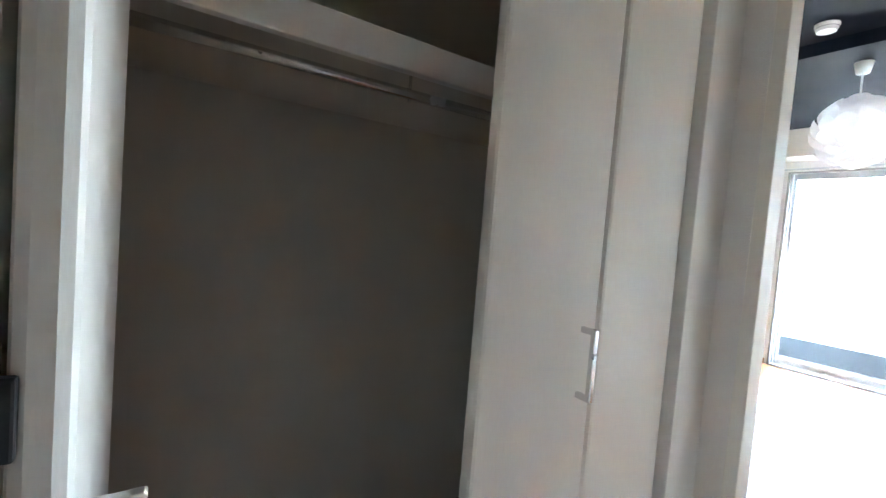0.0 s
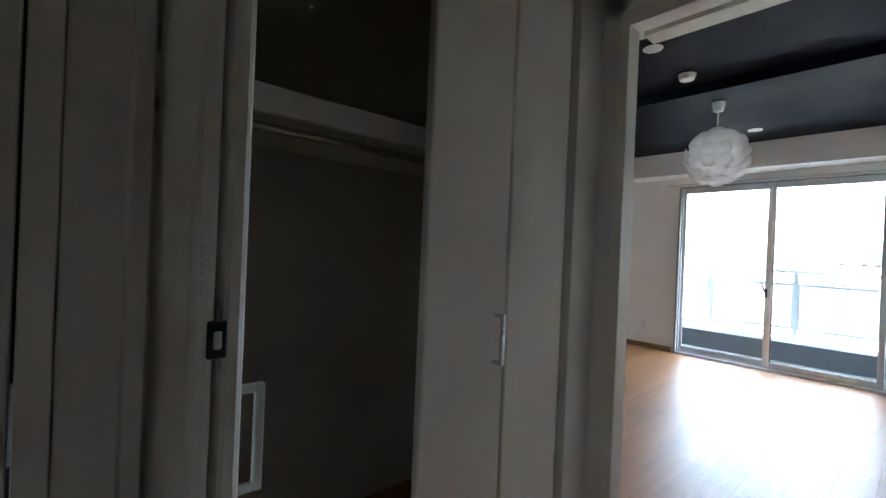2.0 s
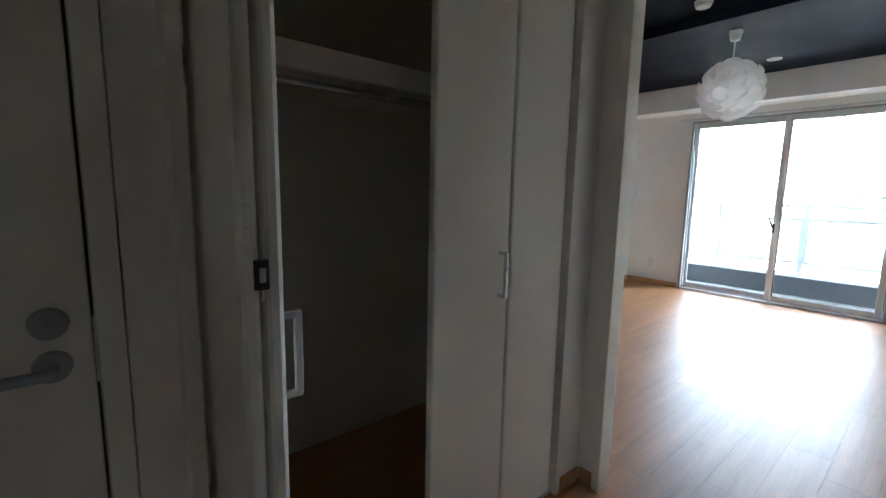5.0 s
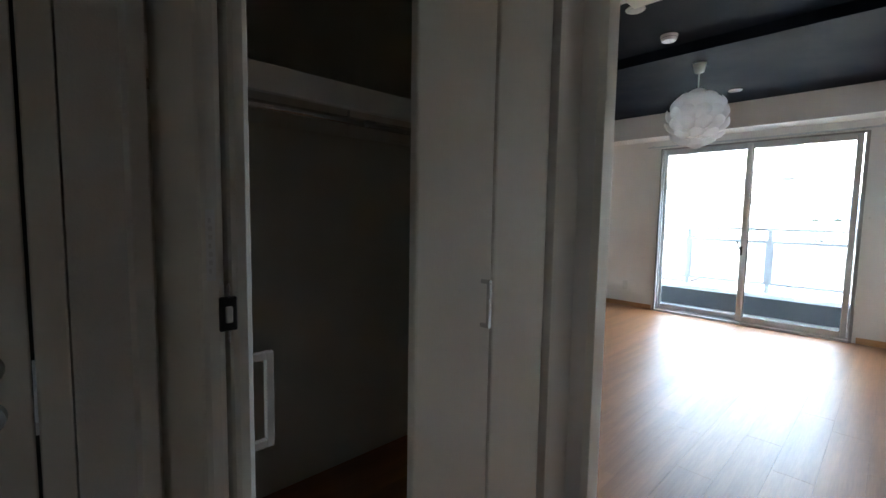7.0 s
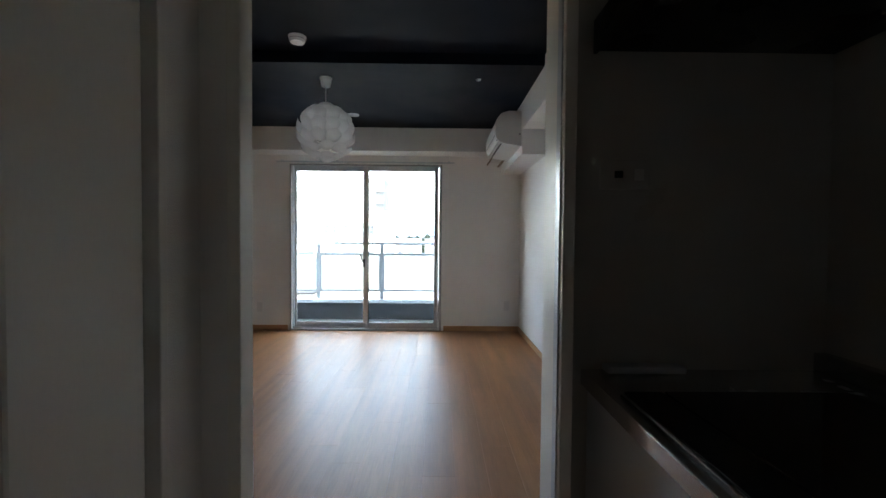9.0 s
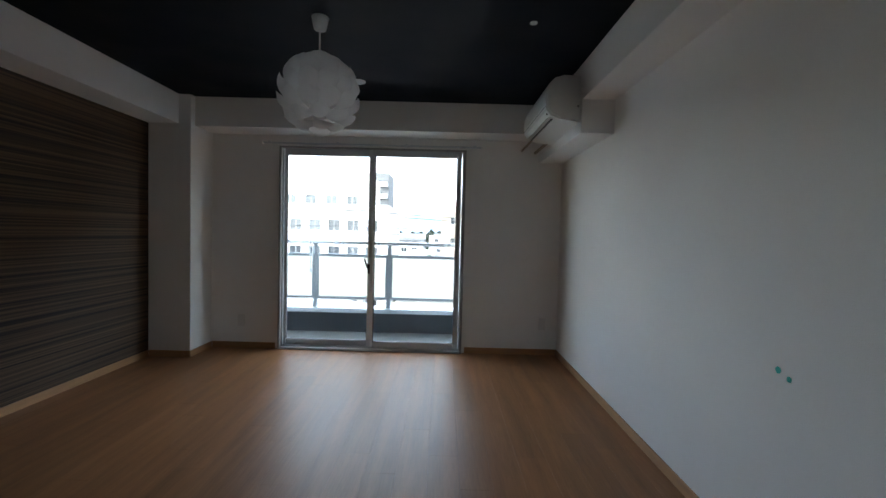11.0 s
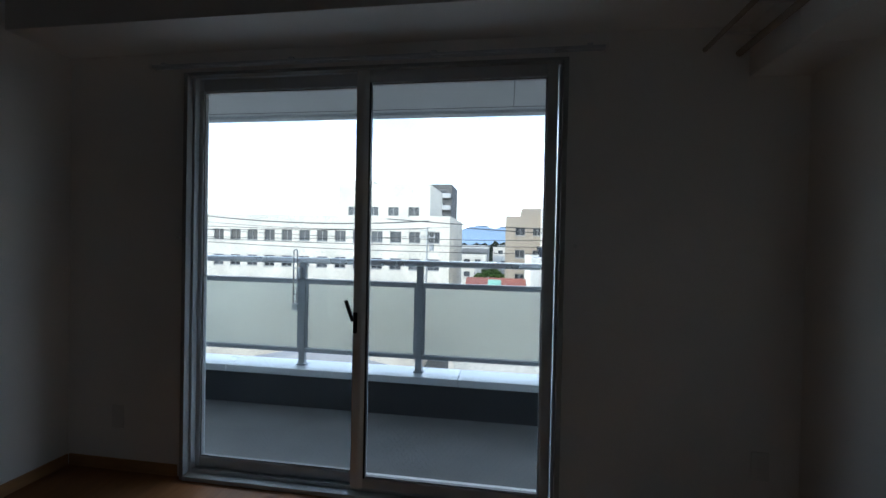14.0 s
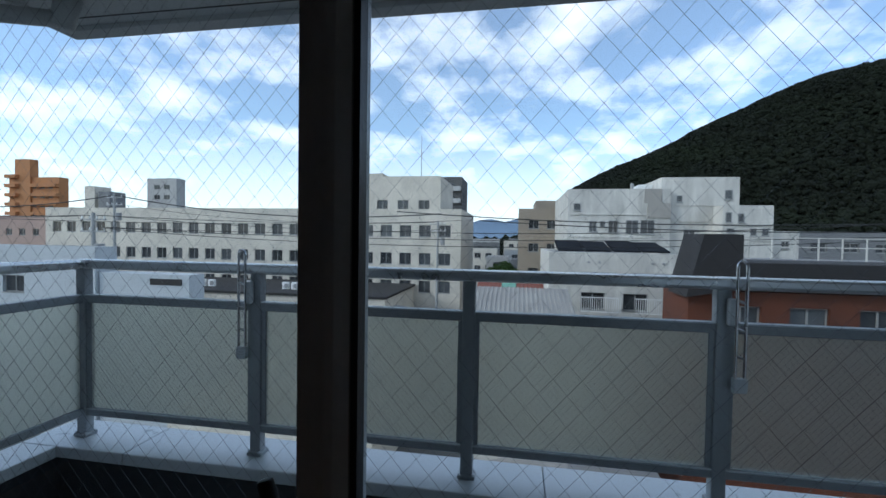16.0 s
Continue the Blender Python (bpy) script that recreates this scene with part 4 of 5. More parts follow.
def pole_hook(y, side):
    """A folding laundry-pole holder: a long flat loop with rungs on a bracket."""
    h = thing("pole_holder", (RX - 0.05, y + 0.05 * side, 0.66), "folded silver laundry pole holder fixed to the railing post", "pole holder", "laundry pole holders")
    x, yy = RX - 0.052, y + 0.045 * side
    bm = B()
    for k in (-0.016, 0.016):
        rod(bm, (x, yy + k, 0.70), (x, yy + k, 1.12), 0.006, seg=10)
    for k in range(7):
        a0, a1 = math.pi * k / 7, math.pi * (k + 1) / 7
        rod(bm, (x, yy + 0.016 * math.cos(a0), 1.12 + 0.020 * math.sin(a0)), (x, yy + 0.016 * math.cos(a1), 1.12 + 0.020 * math.sin(a1)), 0.006, seg=8)
    for z in (0.78, 0.88, 0.985):
        rod(bm, (x, yy - 0.016, z), (x, yy + 0.016, z + 0.012), 0.005, seg=8)
    part("loop", bm, CHROME, h)
    part("bracket", box(B(), x - 0.002, RX - 0.022, yy - 0.040 * side, yy - 0.012 * side, 0.90, 1.0, 0.006), ALU, h)
    part("foot_plate", box(B(), x - 0.012, x + 0.012, yy - 0.024, yy + 0.024, 0.655, 0.71, 0.004), ALU, h)


pole_hook(2.085, 1); pole_hook(0.16, -1)
dp = thing("drain_pipe", (6.55, 3.16, BF), "grey rainwater downpipe with a bend under the balcony slab", "drain pipe")
part("upright", rod(B(), (6.55, 3.16, BF), (6.55, 3.16, 2.10), 0.036, seg=22), PIPE, dp, "", True)
part("branch", rod(B(), (6.55, 3.16, 2.085), (6.82, 2.95, 2.16), 0.036, seg=22), PIPE, dp, "", True)
part("elbow", rod(B(), (6.81, 2.955, 2.12), (6.83, 2.94, 2.262), 0.046, 0.050, 22), PIPE, dp, "", True)
part("collar", rod(B(), (6.55, 3.16, 2.03), (6.55, 3.16, 2.12), 0.042, seg=22), PIPE, dp, "", True)
part("pipe_clip", rod(B(), (6.55, 3.16, 1.2), (6.55, 3.16, 1.23), 0.041, seg=22), CHROME, dp)

# ---------- the town outside ----------
GZ = -12.0
bm = B()
bmesh.ops.create_grid(bm, x_segments=40, y_segments=40, size=2600, matrix=pose(1200, 0, GZ))
setting("ground", bm, ASPHALT, "grey town ground reaching the horizon", "ground")


def building(name, x, y0, y1, top_z, depth, wall, label, wins=None, roof=None, base=GZ, parapet=0.5):
    """A house front facing the flat: piers and bands with real window recesses, each window with frame and panes."""
    y0, y1 = min(y0, y1), max(y0, y1)
    b = thing(name, ((x + depth / 2), (y0 + y1) / 2, base), label, "building")
    bm = B()
    skin = 0.3
    if wins:
        pitch, w, h, tops, edge = wins
        n = max(1, int((y1 - y0 - 2 * edge) / pitch))
        gap = (y1 - y0 - n * pitch) / 2
        ys = [y0 + gap + pitch * (k + 0.5) for k in range(n)]
        cuts = [base] + [v for t in sorted(tops) for v in (t - h, t)] + [top_z]
        for k in range(0, len(cuts), 2):
            box(bm, x, x + skin, y0, y1, cuts[k], cuts[k + 1])
        for k in range(1, len(cuts) - 1, 2):
            marks = [y0] + [v for yc in ys for v in (yc - w / 2, yc + w / 2)] + [y1]
            for q in range(0, len(marks), 2):
                box(bm, x, x + skin, marks[q], marks[q + 1], cuts[k], cuts[k + 1])
        box(bm, x + skin, x + depth, y0, y1, base, top_z)
    else:
        box(bm, x, x + depth, y0, y1, base, top_z)
    body = part("wall", bm, wall, b)
    bm = B()
    for a in ((x, x + 0.25, y0, y1), (x + depth - 0.25, x + depth, y0, y1), (x + 0.25, x + depth - 0.25, y0, y0 + 0.25), (x + 0.25, x + depth - 0.25, y1 - 0.25, y1)):
        box(bm, *a, top_z, top_z + max(parapet, 0.12))
    part("parapet", bm, wall, b)
    part("roof", box(B(), x + 0.25, x + depth - 0.25, y0 + 0.25, y1 - 0.25, top_z, top_z + 0.06), roof or GREY_ROOF, b)
    if wins:
        fr = B()
        for a in ((-w / 2, -w / 2 + 0.06, -h, 0), (w / 2 - 0.06, w / 2, -h, 0), (-w / 2 + 0.06, w / 2 - 0.06, -0.06, 0), (-w / 2 + 0.06, w / 2 - 0.06, -h, -h + 0.06), (-0.035, 0.035, -h + 0.06, -0.06)):
            box(fr, x + 0.16, x + 0.22, a[0], a[1], a[2], a[3])
        box(fr, x - 0.05, x + 0.16, -w / 2 - 0.05, w / 2 + 0.05, -h - 0.07, -h)
        fdata = mesh("window", fr, FAR_FRAME)
        pdata = mesh("pane", box(B(), x + 0.2, x + 0.24, -w / 2 + 0.05, w / 2 - 0.05, -h + 0.05, -0.05), FAR_GLASS)
        for t in tops:
            for yc in ys:
                wo = new("window", fdata)
                wo.parent = b
                wo.matrix_parent_inverse = Matrix.Translation(b.location).inverted()
                wo.matrix_basis = Matrix.Translation((0, yc, t))
                po = new("pane", pdata)
                po.parent = wo
    return b


A = building("hospital_block", 60, 8.0, 72.5, 4.7, 16, WHITE_RENDER, "long white four-storey block with rows of square windows", (2.62, 1.58, 1.52, (2.74, -0.90, -4.54, -8.18), 0.8), parapet=0.15)
PH = building("roof_block", 61.5, 11.0, 24.2, 9.1, 11, WHITE_RENDER, "white top storey with four windows on the long block", (2.9, 1.5, 1.25, (6.15,), 0.6), base=4.4, parapet=0.25)
bm = box(B(), 63, 67, 19.5, 23.5, 9.1, 10.0, 0.05); box(bm, 64, 70, 11.6, 15.5, 9.1, 9.7, 0.05)
part("plant_room", bm, WHITE_RENDER, PH)
single("antenna", rod(rod(B(), (63, 14.0, 9.0), (63, 14.0, 15.1), 0.06, 0.03, 8), (62.8, 14.0, 12.4), (63.2, 14.0, 12.4), 0.03, seg=6), POLE, "tall thin mast on the white roof", "antenna")
tower = building("apartment_tower", 110, 14.4, 21.0, 15.6, 12, TOWER_RENDER, "tall grey apartment tower behind the white block", (2.1, 1.3, 1.4, (14.6, 11.6, 8.6, 5.6), 0.3))
for k in range(4):
    part("balcony", box(B(), 108.9, 110, 14.6, 17.4, 3.6 + 3 * k, 4.7 + 3 * k, 0.04), PALE_RENDER, tower)
building("apartment_tower", 140, 120.5, 132.5, 20.2, 4, PALE_RENDER, "far grey apartment tower with a roof room", (4.0, 2.4, 1.6, (18.4, 14.8), 0.5))
bo = building("orange_apartments", 120, 145.5, 165, 18.0, 3, ORANGE_RENDER, "orange brick apartment house with balconies", (3.2, 2.0, 1.3, (16.2, 13.2, 10.2, 7.2, 4.2, 1.2), 0.5))
part("stair_tower", box(B(), 119.5, 122, 156, 162, 0, 24.3), ORANGE_RENDER, bo)
for k in range(7):
    part("balcony", box(B(), 118.4, 120, 160.5, 164.8, 0.2 + 3 * k, 1.3 + 3 * k, 0.05), ORANGE_RENDER, bo)
for k in range(6):
    part("balcony", box(B(), 118.9, 120, 145.4, 155.6, 0.3 + 3 * k, 1.35 + 3 * k, 0.05), ORANGE_RENDER, bo)
part("roof_room", box(B(), 66, 69, 70.4, 72.4, 4.7, 8.83, 0.05), WHITE_RENDER, A)
part("roof_room", box(B(), 66, 69, 67.5, 69.7, 4.7, 7.93, 0.05), GREY_RENDER, A)
building("pink_house", 70, 84.5, 112, 3.4, 12, PINK_RENDER, "low pink-brown house with a flat roof", (3.0, 1.4, 1.2, (1.6, -1.6), 0.6))
building("blue_warehouse", 28, 27.0, 48, 0.1, 1.5, BLUE_RENDER, "low pale blue building with a flat roof", (4.2, 1.7, 1.1, (-1.7,), 2.6), parapet=0.15)

bb = building("brown_block", 62, -5.5, 0.7, 4.6, 12, BROWN_RENDER, "brown tiled block with a set-back top floor", (2.3, 1.3, 1.1, (3.6, 0.6, -2.6, -5.8), 0.3))
part("top_floor", box(B(), 64, 72, -5.5, -1.5, 4.6, 6.3), BROWN_RENDER, bb)
def far_window(b, x, y0, y1, z0, z1, halves=2):
    """A framed window set on a far wall, with its panes behind the frame."""
    y0, y1 = min(y0, y1), max(y0, y1)
    bm = B()
    for q in ((y0, y0 + 0.06, z0, z1), (y1 - 0.06, y1, z0, z1), (y0 + 0.06, y1 - 0.06, z1 - 0.06, z1), (y0 + 0.06, y1 - 0.06, z0, z0 + 0.06)):
        box(bm, x - 0.06, x + 0.02, *q)
    for k in range(1, halves):
        ym = y0 + (y1 - y0) * k / halves
        box(bm, x - 0.05, x + 0.02, ym - 0.03, ym + 0.03, z0 + 0.06, z1 - 0.06)
    box(bm, x - 0.12, x - 0.06, y0 - 0.06, y1 + 0.06, z0 - 0.07, z0)
    wo = part("window", bm, FAR_FRAME, b)
    part("pane", box(B(), x - 0.02, x, y0 + 0.05, y1 - 0.05, z0 + 0.05, z1 - 0.05), FAR_GLASS, wo)


def ledges(b, x, y0, y1, zs, material):
    """Floor bands that stand a little proud of a facade."""
    for z in zs:
        part("ledge", box(B(), x - 0.09, x, y0, y1, z, z + 0.11), material, b)


w2 = building("white_apartments", 48, -13.1, -3.9, 5.75, 14, OLD_RENDER, "weathered white apartment block with grey-beige top walls below the hill", None, parapet=0.28)
for q in ((-4.42, -5.07, 3.98, 4.67, 1), (-5.87, -6.57, 1.95, 2.99, 2), (-6.85, -7.35, 2.40, 2.99, 1), (-7.62, -8.51, 1.87, 3.05, 2), (-9.20, -10.31, 1.85, 3.09, 2), (-10.49, -11.73, 1.81, 3.13, 2),
          (-5.2, -6.5, -1.6, -0.4, 2), (-7.6, -9.0, -1.6, -0.4, 2)):
    far_window(w2, 48, *q)
ledges(w2, 48, -11.0, -3.9, (3.55, 1.42, 0.2), OLD_RENDER)
part("terrace_wall", box(B(), 47.86, 47.995, -13.1, -11.1, 3.33, 4.70), TAN_RENDER, w2, "grey-beige terrace wall")
part("terrace_wall", box(B(), 47.90, 47.995, -12.3, -10.8, 4.705, 6.02), TAN_RENDER, w2, "grey-beige terrace wall")
part("roof_wall", box(B(), 49.0, 53.0, -9.6, -8.0, 5.75, 6.1, 0.03), OLD_RENDER, w2)
w3 = building("white_apartments", 48.5, -19.1, -12.4, 6.9, 12, OLD_RENDER, "weathered white apartment block with a high roof", None, parapet=0.25)
for q in ((-13.75, -14.25, 4.85, 5.45, 1), (-17.85, -18.5, 5.1, 5.96, 1), (-16.9, -17.6, 3.55, 4.2, 2), (-14.4, -15.4, 1.2, 2.3, 2)):
    far_window(w3, 48.5, *q)
ledges(w3, 48.5, -19.1, -12.4, (4.5, 3.0, 1.0), OLD_RENDER)
w4 = building("white_apartments", 46.5, -20.9, -16.9, 4.2, 8, OLD_RENDER, "low white wing with small dark windows", None, parapet=0.2)
for q in ((-19.1, -19.6, 1.75, 2.4, 1), (-20.0, -20.55, 1.75, 2.4, 1), (-17.2, -17.8, 2.0, 2.4, 1), (-18.1, -18.6, 2.9, 3.7, 1), (-17.1, -17.6, 2.9, 3.8, 1)):
    far_window(w4, 46.5, *q)
ledges(w4, 46.5, -20.9, -16.9, (2.6, 1.3), OLD_RENDER)
w5 = building("white_apartments", 47, -23.2, -20.95, 2.05, 8, OLD_RENDER, "narrow white stair block", None, parapet=0.15)
far_window(w5, 47, -21.8, -22.4, 0.7, 1.35)
tank = thing("water_tank", (52, -11.5, 5.2), "white roof tank with a chimney pipe", "water tank")
part("tank", box(B(), 51, 53, -12.4, -11.0, 5.4, 6.8, 0.1), PLASTIC, tank)
part("flue", rod(B(), (51, -10.4, 5.2), (51, -10.4, 6.9), 0.16, seg=12), POLE, tank)
so = building("solar_house", 34, -9.4, -1.2, 0.15, 10, OLD_RENDER, "white house with dark solar panels on its roof", (2.6, 1.5, 1.1, (-2.2,), 0.4), parapet=0.2)
for y in (-3.69, -4.36, -7.55, -8.2):
    part("vent", rod(B(), (34.0, y, -0.25), (33.93, y, -0.25), 0.085, 0.07, 14), GREY_PLASTIC, so, "round grey wall vent")
for ya, yb in ((-5.46, -3.26), (-8.7, -6.47)):
    part("awning", box(B(), 33.55, 34.0, ya, yb, -0.97, -0.88, 0.01), GREY_ROOF, so, "thin grey window awning")
    rail_bm = box(B(), 33.2, 33.24, ya - 0.1, yb + 0.1, -2.45, -2.39)
    box(rail_bm, 33.2, 33.24, ya - 0.1, yb + 0.1, -3.35, -3.29)
    yy = ya - 0.1
    while yy < yb + 0.1:
        box(rail_bm, 33.205, 33.235, yy, yy + 0.03, -3.29, -2.45); yy += 0.13
    part("balcony_rail", rail_bm, PLASTIC, so, "white barred balcony rail")
for k in range(4):
    part("solar_panel", box(B(), 0, 3.2, -8.7 + 1.75 * k, -7.05 + 1.75 * k, 0, 0.10, 0, pose(34.4, 0, 0.42, 0, -10 - 1.5 * (k % 2))), SOLAR, so)
dk = building("dark_roof_house", 24, -22, -6.0, -0.9, 3.0, RED_BRICK, "red brick house with a broad dark roof band", (2.4, 1.4, 0.8, (-1.35, -3.9), 0.8), parapet=0.0)
part("roof_band", box(B(), 23.5, 26.8, -22, -7.6, -0.55, 0.42, 0.04), DARK_ROOF, dk)
bm = B()
va = [bm.verts.new(p) for p in ((23.4, -5.7, -1.0), (23.4, -7.7, -0.6), (23.4, -7.7, 1.5), (23.4, -6.3, 1.5), (25.5, -5.7, -1.0), (25.5, -7.7, -0.6), (25.5, -7.7, 1.5), (25.5, -6.3, 1.5))]
for f in ((0, 1, 2, 3), (7, 6, 5, 4), (0, 3, 7, 4), (1, 5, 6, 2), (3, 2, 6, 7), (0, 4, 5, 1)):
    bm.faces.new([va[k] for k in f])
part("gable", bm, DARK_ROOF, dk)
terrace = thing("terrace_rail", (27.2, -12, 0.4), "white post-and-rail fence of a roof terrace", "fence")
for z in (1.40, 0.98):
    part("rail", box(B(), 27.18, 27.22, -16.5, -8.75, z, z + 0.045), OLD_RENDER, terrace)
for k in range(9):
    part("post", box(B(), 27.175, 27.225, -8.80 - 0.95 * k, -8.75 - 0.95 * k, 0.40, 1.45), OLD_RENDER, terrace)
part("deck", box(B(), 26.85, 29.5, -16.6, -8.7, -1.2, 0.40), GREY_ROOF, terrace)
building("low_house", 60, -48, -27, 2.0, 12, GREY_RENDER, "low grey house at the foot of the hill", (3.2, 1.6, 1.0, (1.2, -1.8), 0.6))
for k, (x, y0, y1, z, m, lab) in enumerate(((37, 0.6, 4.8, -3.4, GREY_ROOF, "small house with a grey ribbed roof"), 
                                         (26, 8, 20, -6.5, GREY_ROOF, "shed with a grey roof"), (20, -4.5, 2.5, -6.8, GREY_ROOF, "shed with a pale roof"), (44, 9, 24, -6.0, GREY_ROOF, "low annexe with a grey roof"))):
    hs = thing("small_house", (x + 3, (y0 + y1) / 2, GZ), lab, "house", "small houses below")
    part("wall", box(B(), x, x + 7, y0, y1, GZ, z - 1.2), WHITE_RENDER, hs)
    ym = (y0 + y1) / 2
    part("roof", extrude_x([(y0 - 0.3, z - 1.25), (ym, z), (y1 + 0.3, z - 1.25), (y1 + 0.3, z - 1.4), (ym, z - 0.2), (y0 - 0.3, z - 1.4)], x - 0.4, x + 7.4), m, hs)


ribbed = thing("lean_to", (23.5, 0.7, GZ), "low shed with a grey-beige ribbed metal roof", "shed")
part("wall", box(B(), 22.3, 25.6, -1.3, 2.65, GZ, -2.1), OLD_RENDER, ribbed)
part("roof", box(B(), 0, 3.6, -1.45, 2.8, -0.06, 0.0, 0.005, pose(22.0, 0, -2.02, 0, -15)), RIB_ROOF, ribbed)
for k in range(22):
    part("rib", box(B(), 0, 3.6, -1.40 + 0.197 * k, -1.33 + 0.197 * k, 0.0, 0.035, 0.008, pose(22.0, 0, -2.02, 0, -15)), RIB_ROOF, ribbed)
red_house = thing("small_house", (41, 0.8, GZ), "small house with a red ribbed roof and a green sheet", "house", "small houses below")
part("wall", box(B(), 38.3, 44, -2.2, 3.7, GZ, -2.8), OLD_RENDER, red_house)
red_slope = pose(38, 0, -2.75, 0, -17)
part("roof", box(B(), 0, 3.6, -2.4, 3.9, -0.08, 0.0, 0.01, red_slope), RED_ROOF, red_house)
for k in range(21):
    part("rib", box(B(), 0, 3.6, -2.38 + 0.305 * k, -2.28 + 0.305 * k, 0.0, 0.06, 0.015, red_slope), RED_ROOF, red_house)
part("sheet", box(B(), 0.5, 3.0, 0.9, 2.0, 0.062, 0.075, 0.0, red_slope), GREEN_SHEET, red_house, "pale green sheet lying on the roof")
FAR_HOUSES = ((88, 2.4, 6.6, -2.6, "pale"), (96, -3.0, 2.0, -3.4, "grey"), (108, 5.5, 12.0, -1.6, "white"), (118, -4.0, 4.0, -2.2, "pale"), (132, 6.0, 14.5, -0.4, "grey"),
              (146, -2.5, 5.0, 0.2, "white"), (160, 7.0, 17.5, 0.6, "pale"), (172, -6.0, 4.0, 0.9, "grey"))
for x, y0, y1, z, tone in FAR_HOUSES:
    wall = {"pale": PALE_RENDER, "grey": GREY_RENDER, "white": WHITE_RENDER}[tone]
    building("far_house", x, y0, y1, z, 6, wall, "low far " + tone + " town house with a flat grey roof", (2.6, 1.5, 1.2, (z - 0.8, z - 3.8), 0.4), parapet=0.25)
annexe = thing("roof_annexe", (52, 30, GZ), "low annexe with a dark flat roof before the white block", "building")
part("wall", box(B(), 47, 59.7, 14, 56, GZ, -5.2), WHITE_RENDER, annexe)
part("roof", box(B(), 46.8, 59.7, 13.8, 56.2, -5.2, -4.95, 0.03), DARK_ROOF, annexe)
unit_base = thing("roof_unit", (50, 20, -4.95), "white outdoor air-conditioner unit on the dark flat roof", "outdoor unit", "roof units")
part("case", box(B(), 49.8, 50.2, 19.6, 20.4, -4.95, -4.15, 0.03), PLASTIC, unit_base)
part("fan_grille", rod(B(), (49.79, 19.85, -4.55), (49.77, 19.85, -4.55), 0.27, seg=18), GREY_PLASTIC, unit_base)
for y in (22, 25.5, 26.6, 31, 36, 37.2, 43, 48):
    copy_thing(unit_base, Matrix.Translation((50, y, -4.95)))
shed = thing("low_shed", (29, 24, GZ), "low pale shed with a dark slit window", "building")
part("wall", box(B(), 28.2, 29.5, 20.5, 26.9, GZ, -1.35), BLUE_RENDER, shed)
part("opening", box(B(), 28.15, 28.2, 21.0, 23.2, -2.0, -1.62), DARK_ROOF, shed)


def clumps(name, spots, material, label, kind="stuff", parent=None, flat=0.8):
    """Many uneven leaf clumps in one mesh."""
    base = B()
    bmesh.ops.create_icosphere(base, subdivisions=1, radius=1)
    bv = np.array([v.co[:] for v in base.verts]); bf = [[v.index for v in f.verts] for f in base.faces]
    base.free()
    verts, faces = [], []
    rnd = np.random.RandomState(7)
    for k, (x, y, z, r) in enumerate(spots):
        jit = bv * (1 + rnd.uniform(-0.32, 0.32, (len(bv), 1)))
        n = len(verts)
        verts += [(x + r * a, y + r * b, z + r * flat * c) for a, b, c in jit]
        faces += [[n + q for q in f] for f in bf]
    data = bpy.data.meshes.new(name)
    data.from_pydata(verts, [], faces)
    data.materials.append(material)
    ob = new(name, data)
    if parent:
        ob.parent = parent
        ob.matrix_parent_inverse = Matrix.Translation(parent.location).inverted()
    return tagged(ob, label, "" if parent else "trees", "", kind if not parent else "")


def hill_z(x, y):
    """The wooded hill: a ridge that rises to the south of the town."""
    s = -y
    ridge = np.interp(s, [-40, 0, 30, 80, 120, 155, 182, 240, 330, 520], [-14, 2, 30, 53, 74, 87, 95, 104, 96, 30])
    return GZ + (ridge - GZ) * math.exp(-((x - 260) / (95 if x < 260 else 160)) ** 2) + 2.5 * noise.noise(Vector((x * 0.03, y * 0.03, 0)))


bm = B()
NX, NY = 44, 60
grid = [[bm.verts.new((90 + 8 * i, 60 - 10 * j, hill_z(90 + 8 * i, 60 - 10 * j) - 1.5)) for j in range(NY)] for i in range(NX)]
for i in range(NX - 1):
    for j in range(NY - 1):
        bm.faces.new((grid[i][j], grid[i + 1][j], grid[i + 1][j + 1], grid[i][j + 1]))
setting("hill", bm, LEAF_SHADED, "wooded hill beyond the houses, its shade in the leaf colour", "hill", True)
spots = []
hr = random.Random(4)
for k in range(56000):
    x, y = hr.uniform(120, 268), hr.uniform(-330, 40)
    z = hill_z(x, y)
    if z > GZ + 4:
        spots.append((x, y, z + hr.uniform(-0.6, 0.5), hr.uniform(0.35, 1.1) * (1.7 if hr.random() < 0.06 else 1)))
clumps("hill_wood", spots, LEAF_SHADED, "dense trees covering the hill, shade in their leaf colour")
clumps("far_wood", [(hr.uniform(190, 330), hr.uniform(-30, 75), GZ + hr.uniform(3, 11), hr.uniform(2, 5)) for k in range(420)], LEAF_SHADED, "band of far trees behind the town")


def tree(x, y, z0, h, r):
    t = thing("tree", (x, y, z0), "round green town tree between the houses", "tree", "town trees")
    bm = rod(B(), (x, y, z0), (x, y, z0 + h * 0.6), 0.22, 0.1, 10)
    for k in range(6):
        a = k * 1.05
        rod(bm, (x, y, z0 + h * (0.35 + 0.04 * k)), (x + 0.6 * r * math.cos(a), y + 0.6 * r * math.sin(a), z0 + h * (0.6 + 0.05 * k)), 0.08, 0.03, 6)
    part("trunk", bm, BARK, t)
    rr = random.Random(int(x * 7 + y))
    pts = []
    for k in range(520):
        d = Vector((rr.gauss(0, 1), rr.gauss(0, 1), rr.gauss(0, 1))).normalized() * r * rr.uniform(0.55, 1.05)
        pts.append((x + d.x, y + d.y, z0 + h * 0.72 + d.z * 0.8, rr.uniform(0.10, 0.26) * r / 2))
    clumps("crown", pts, LEAF_LIGHT, "", parent=t)


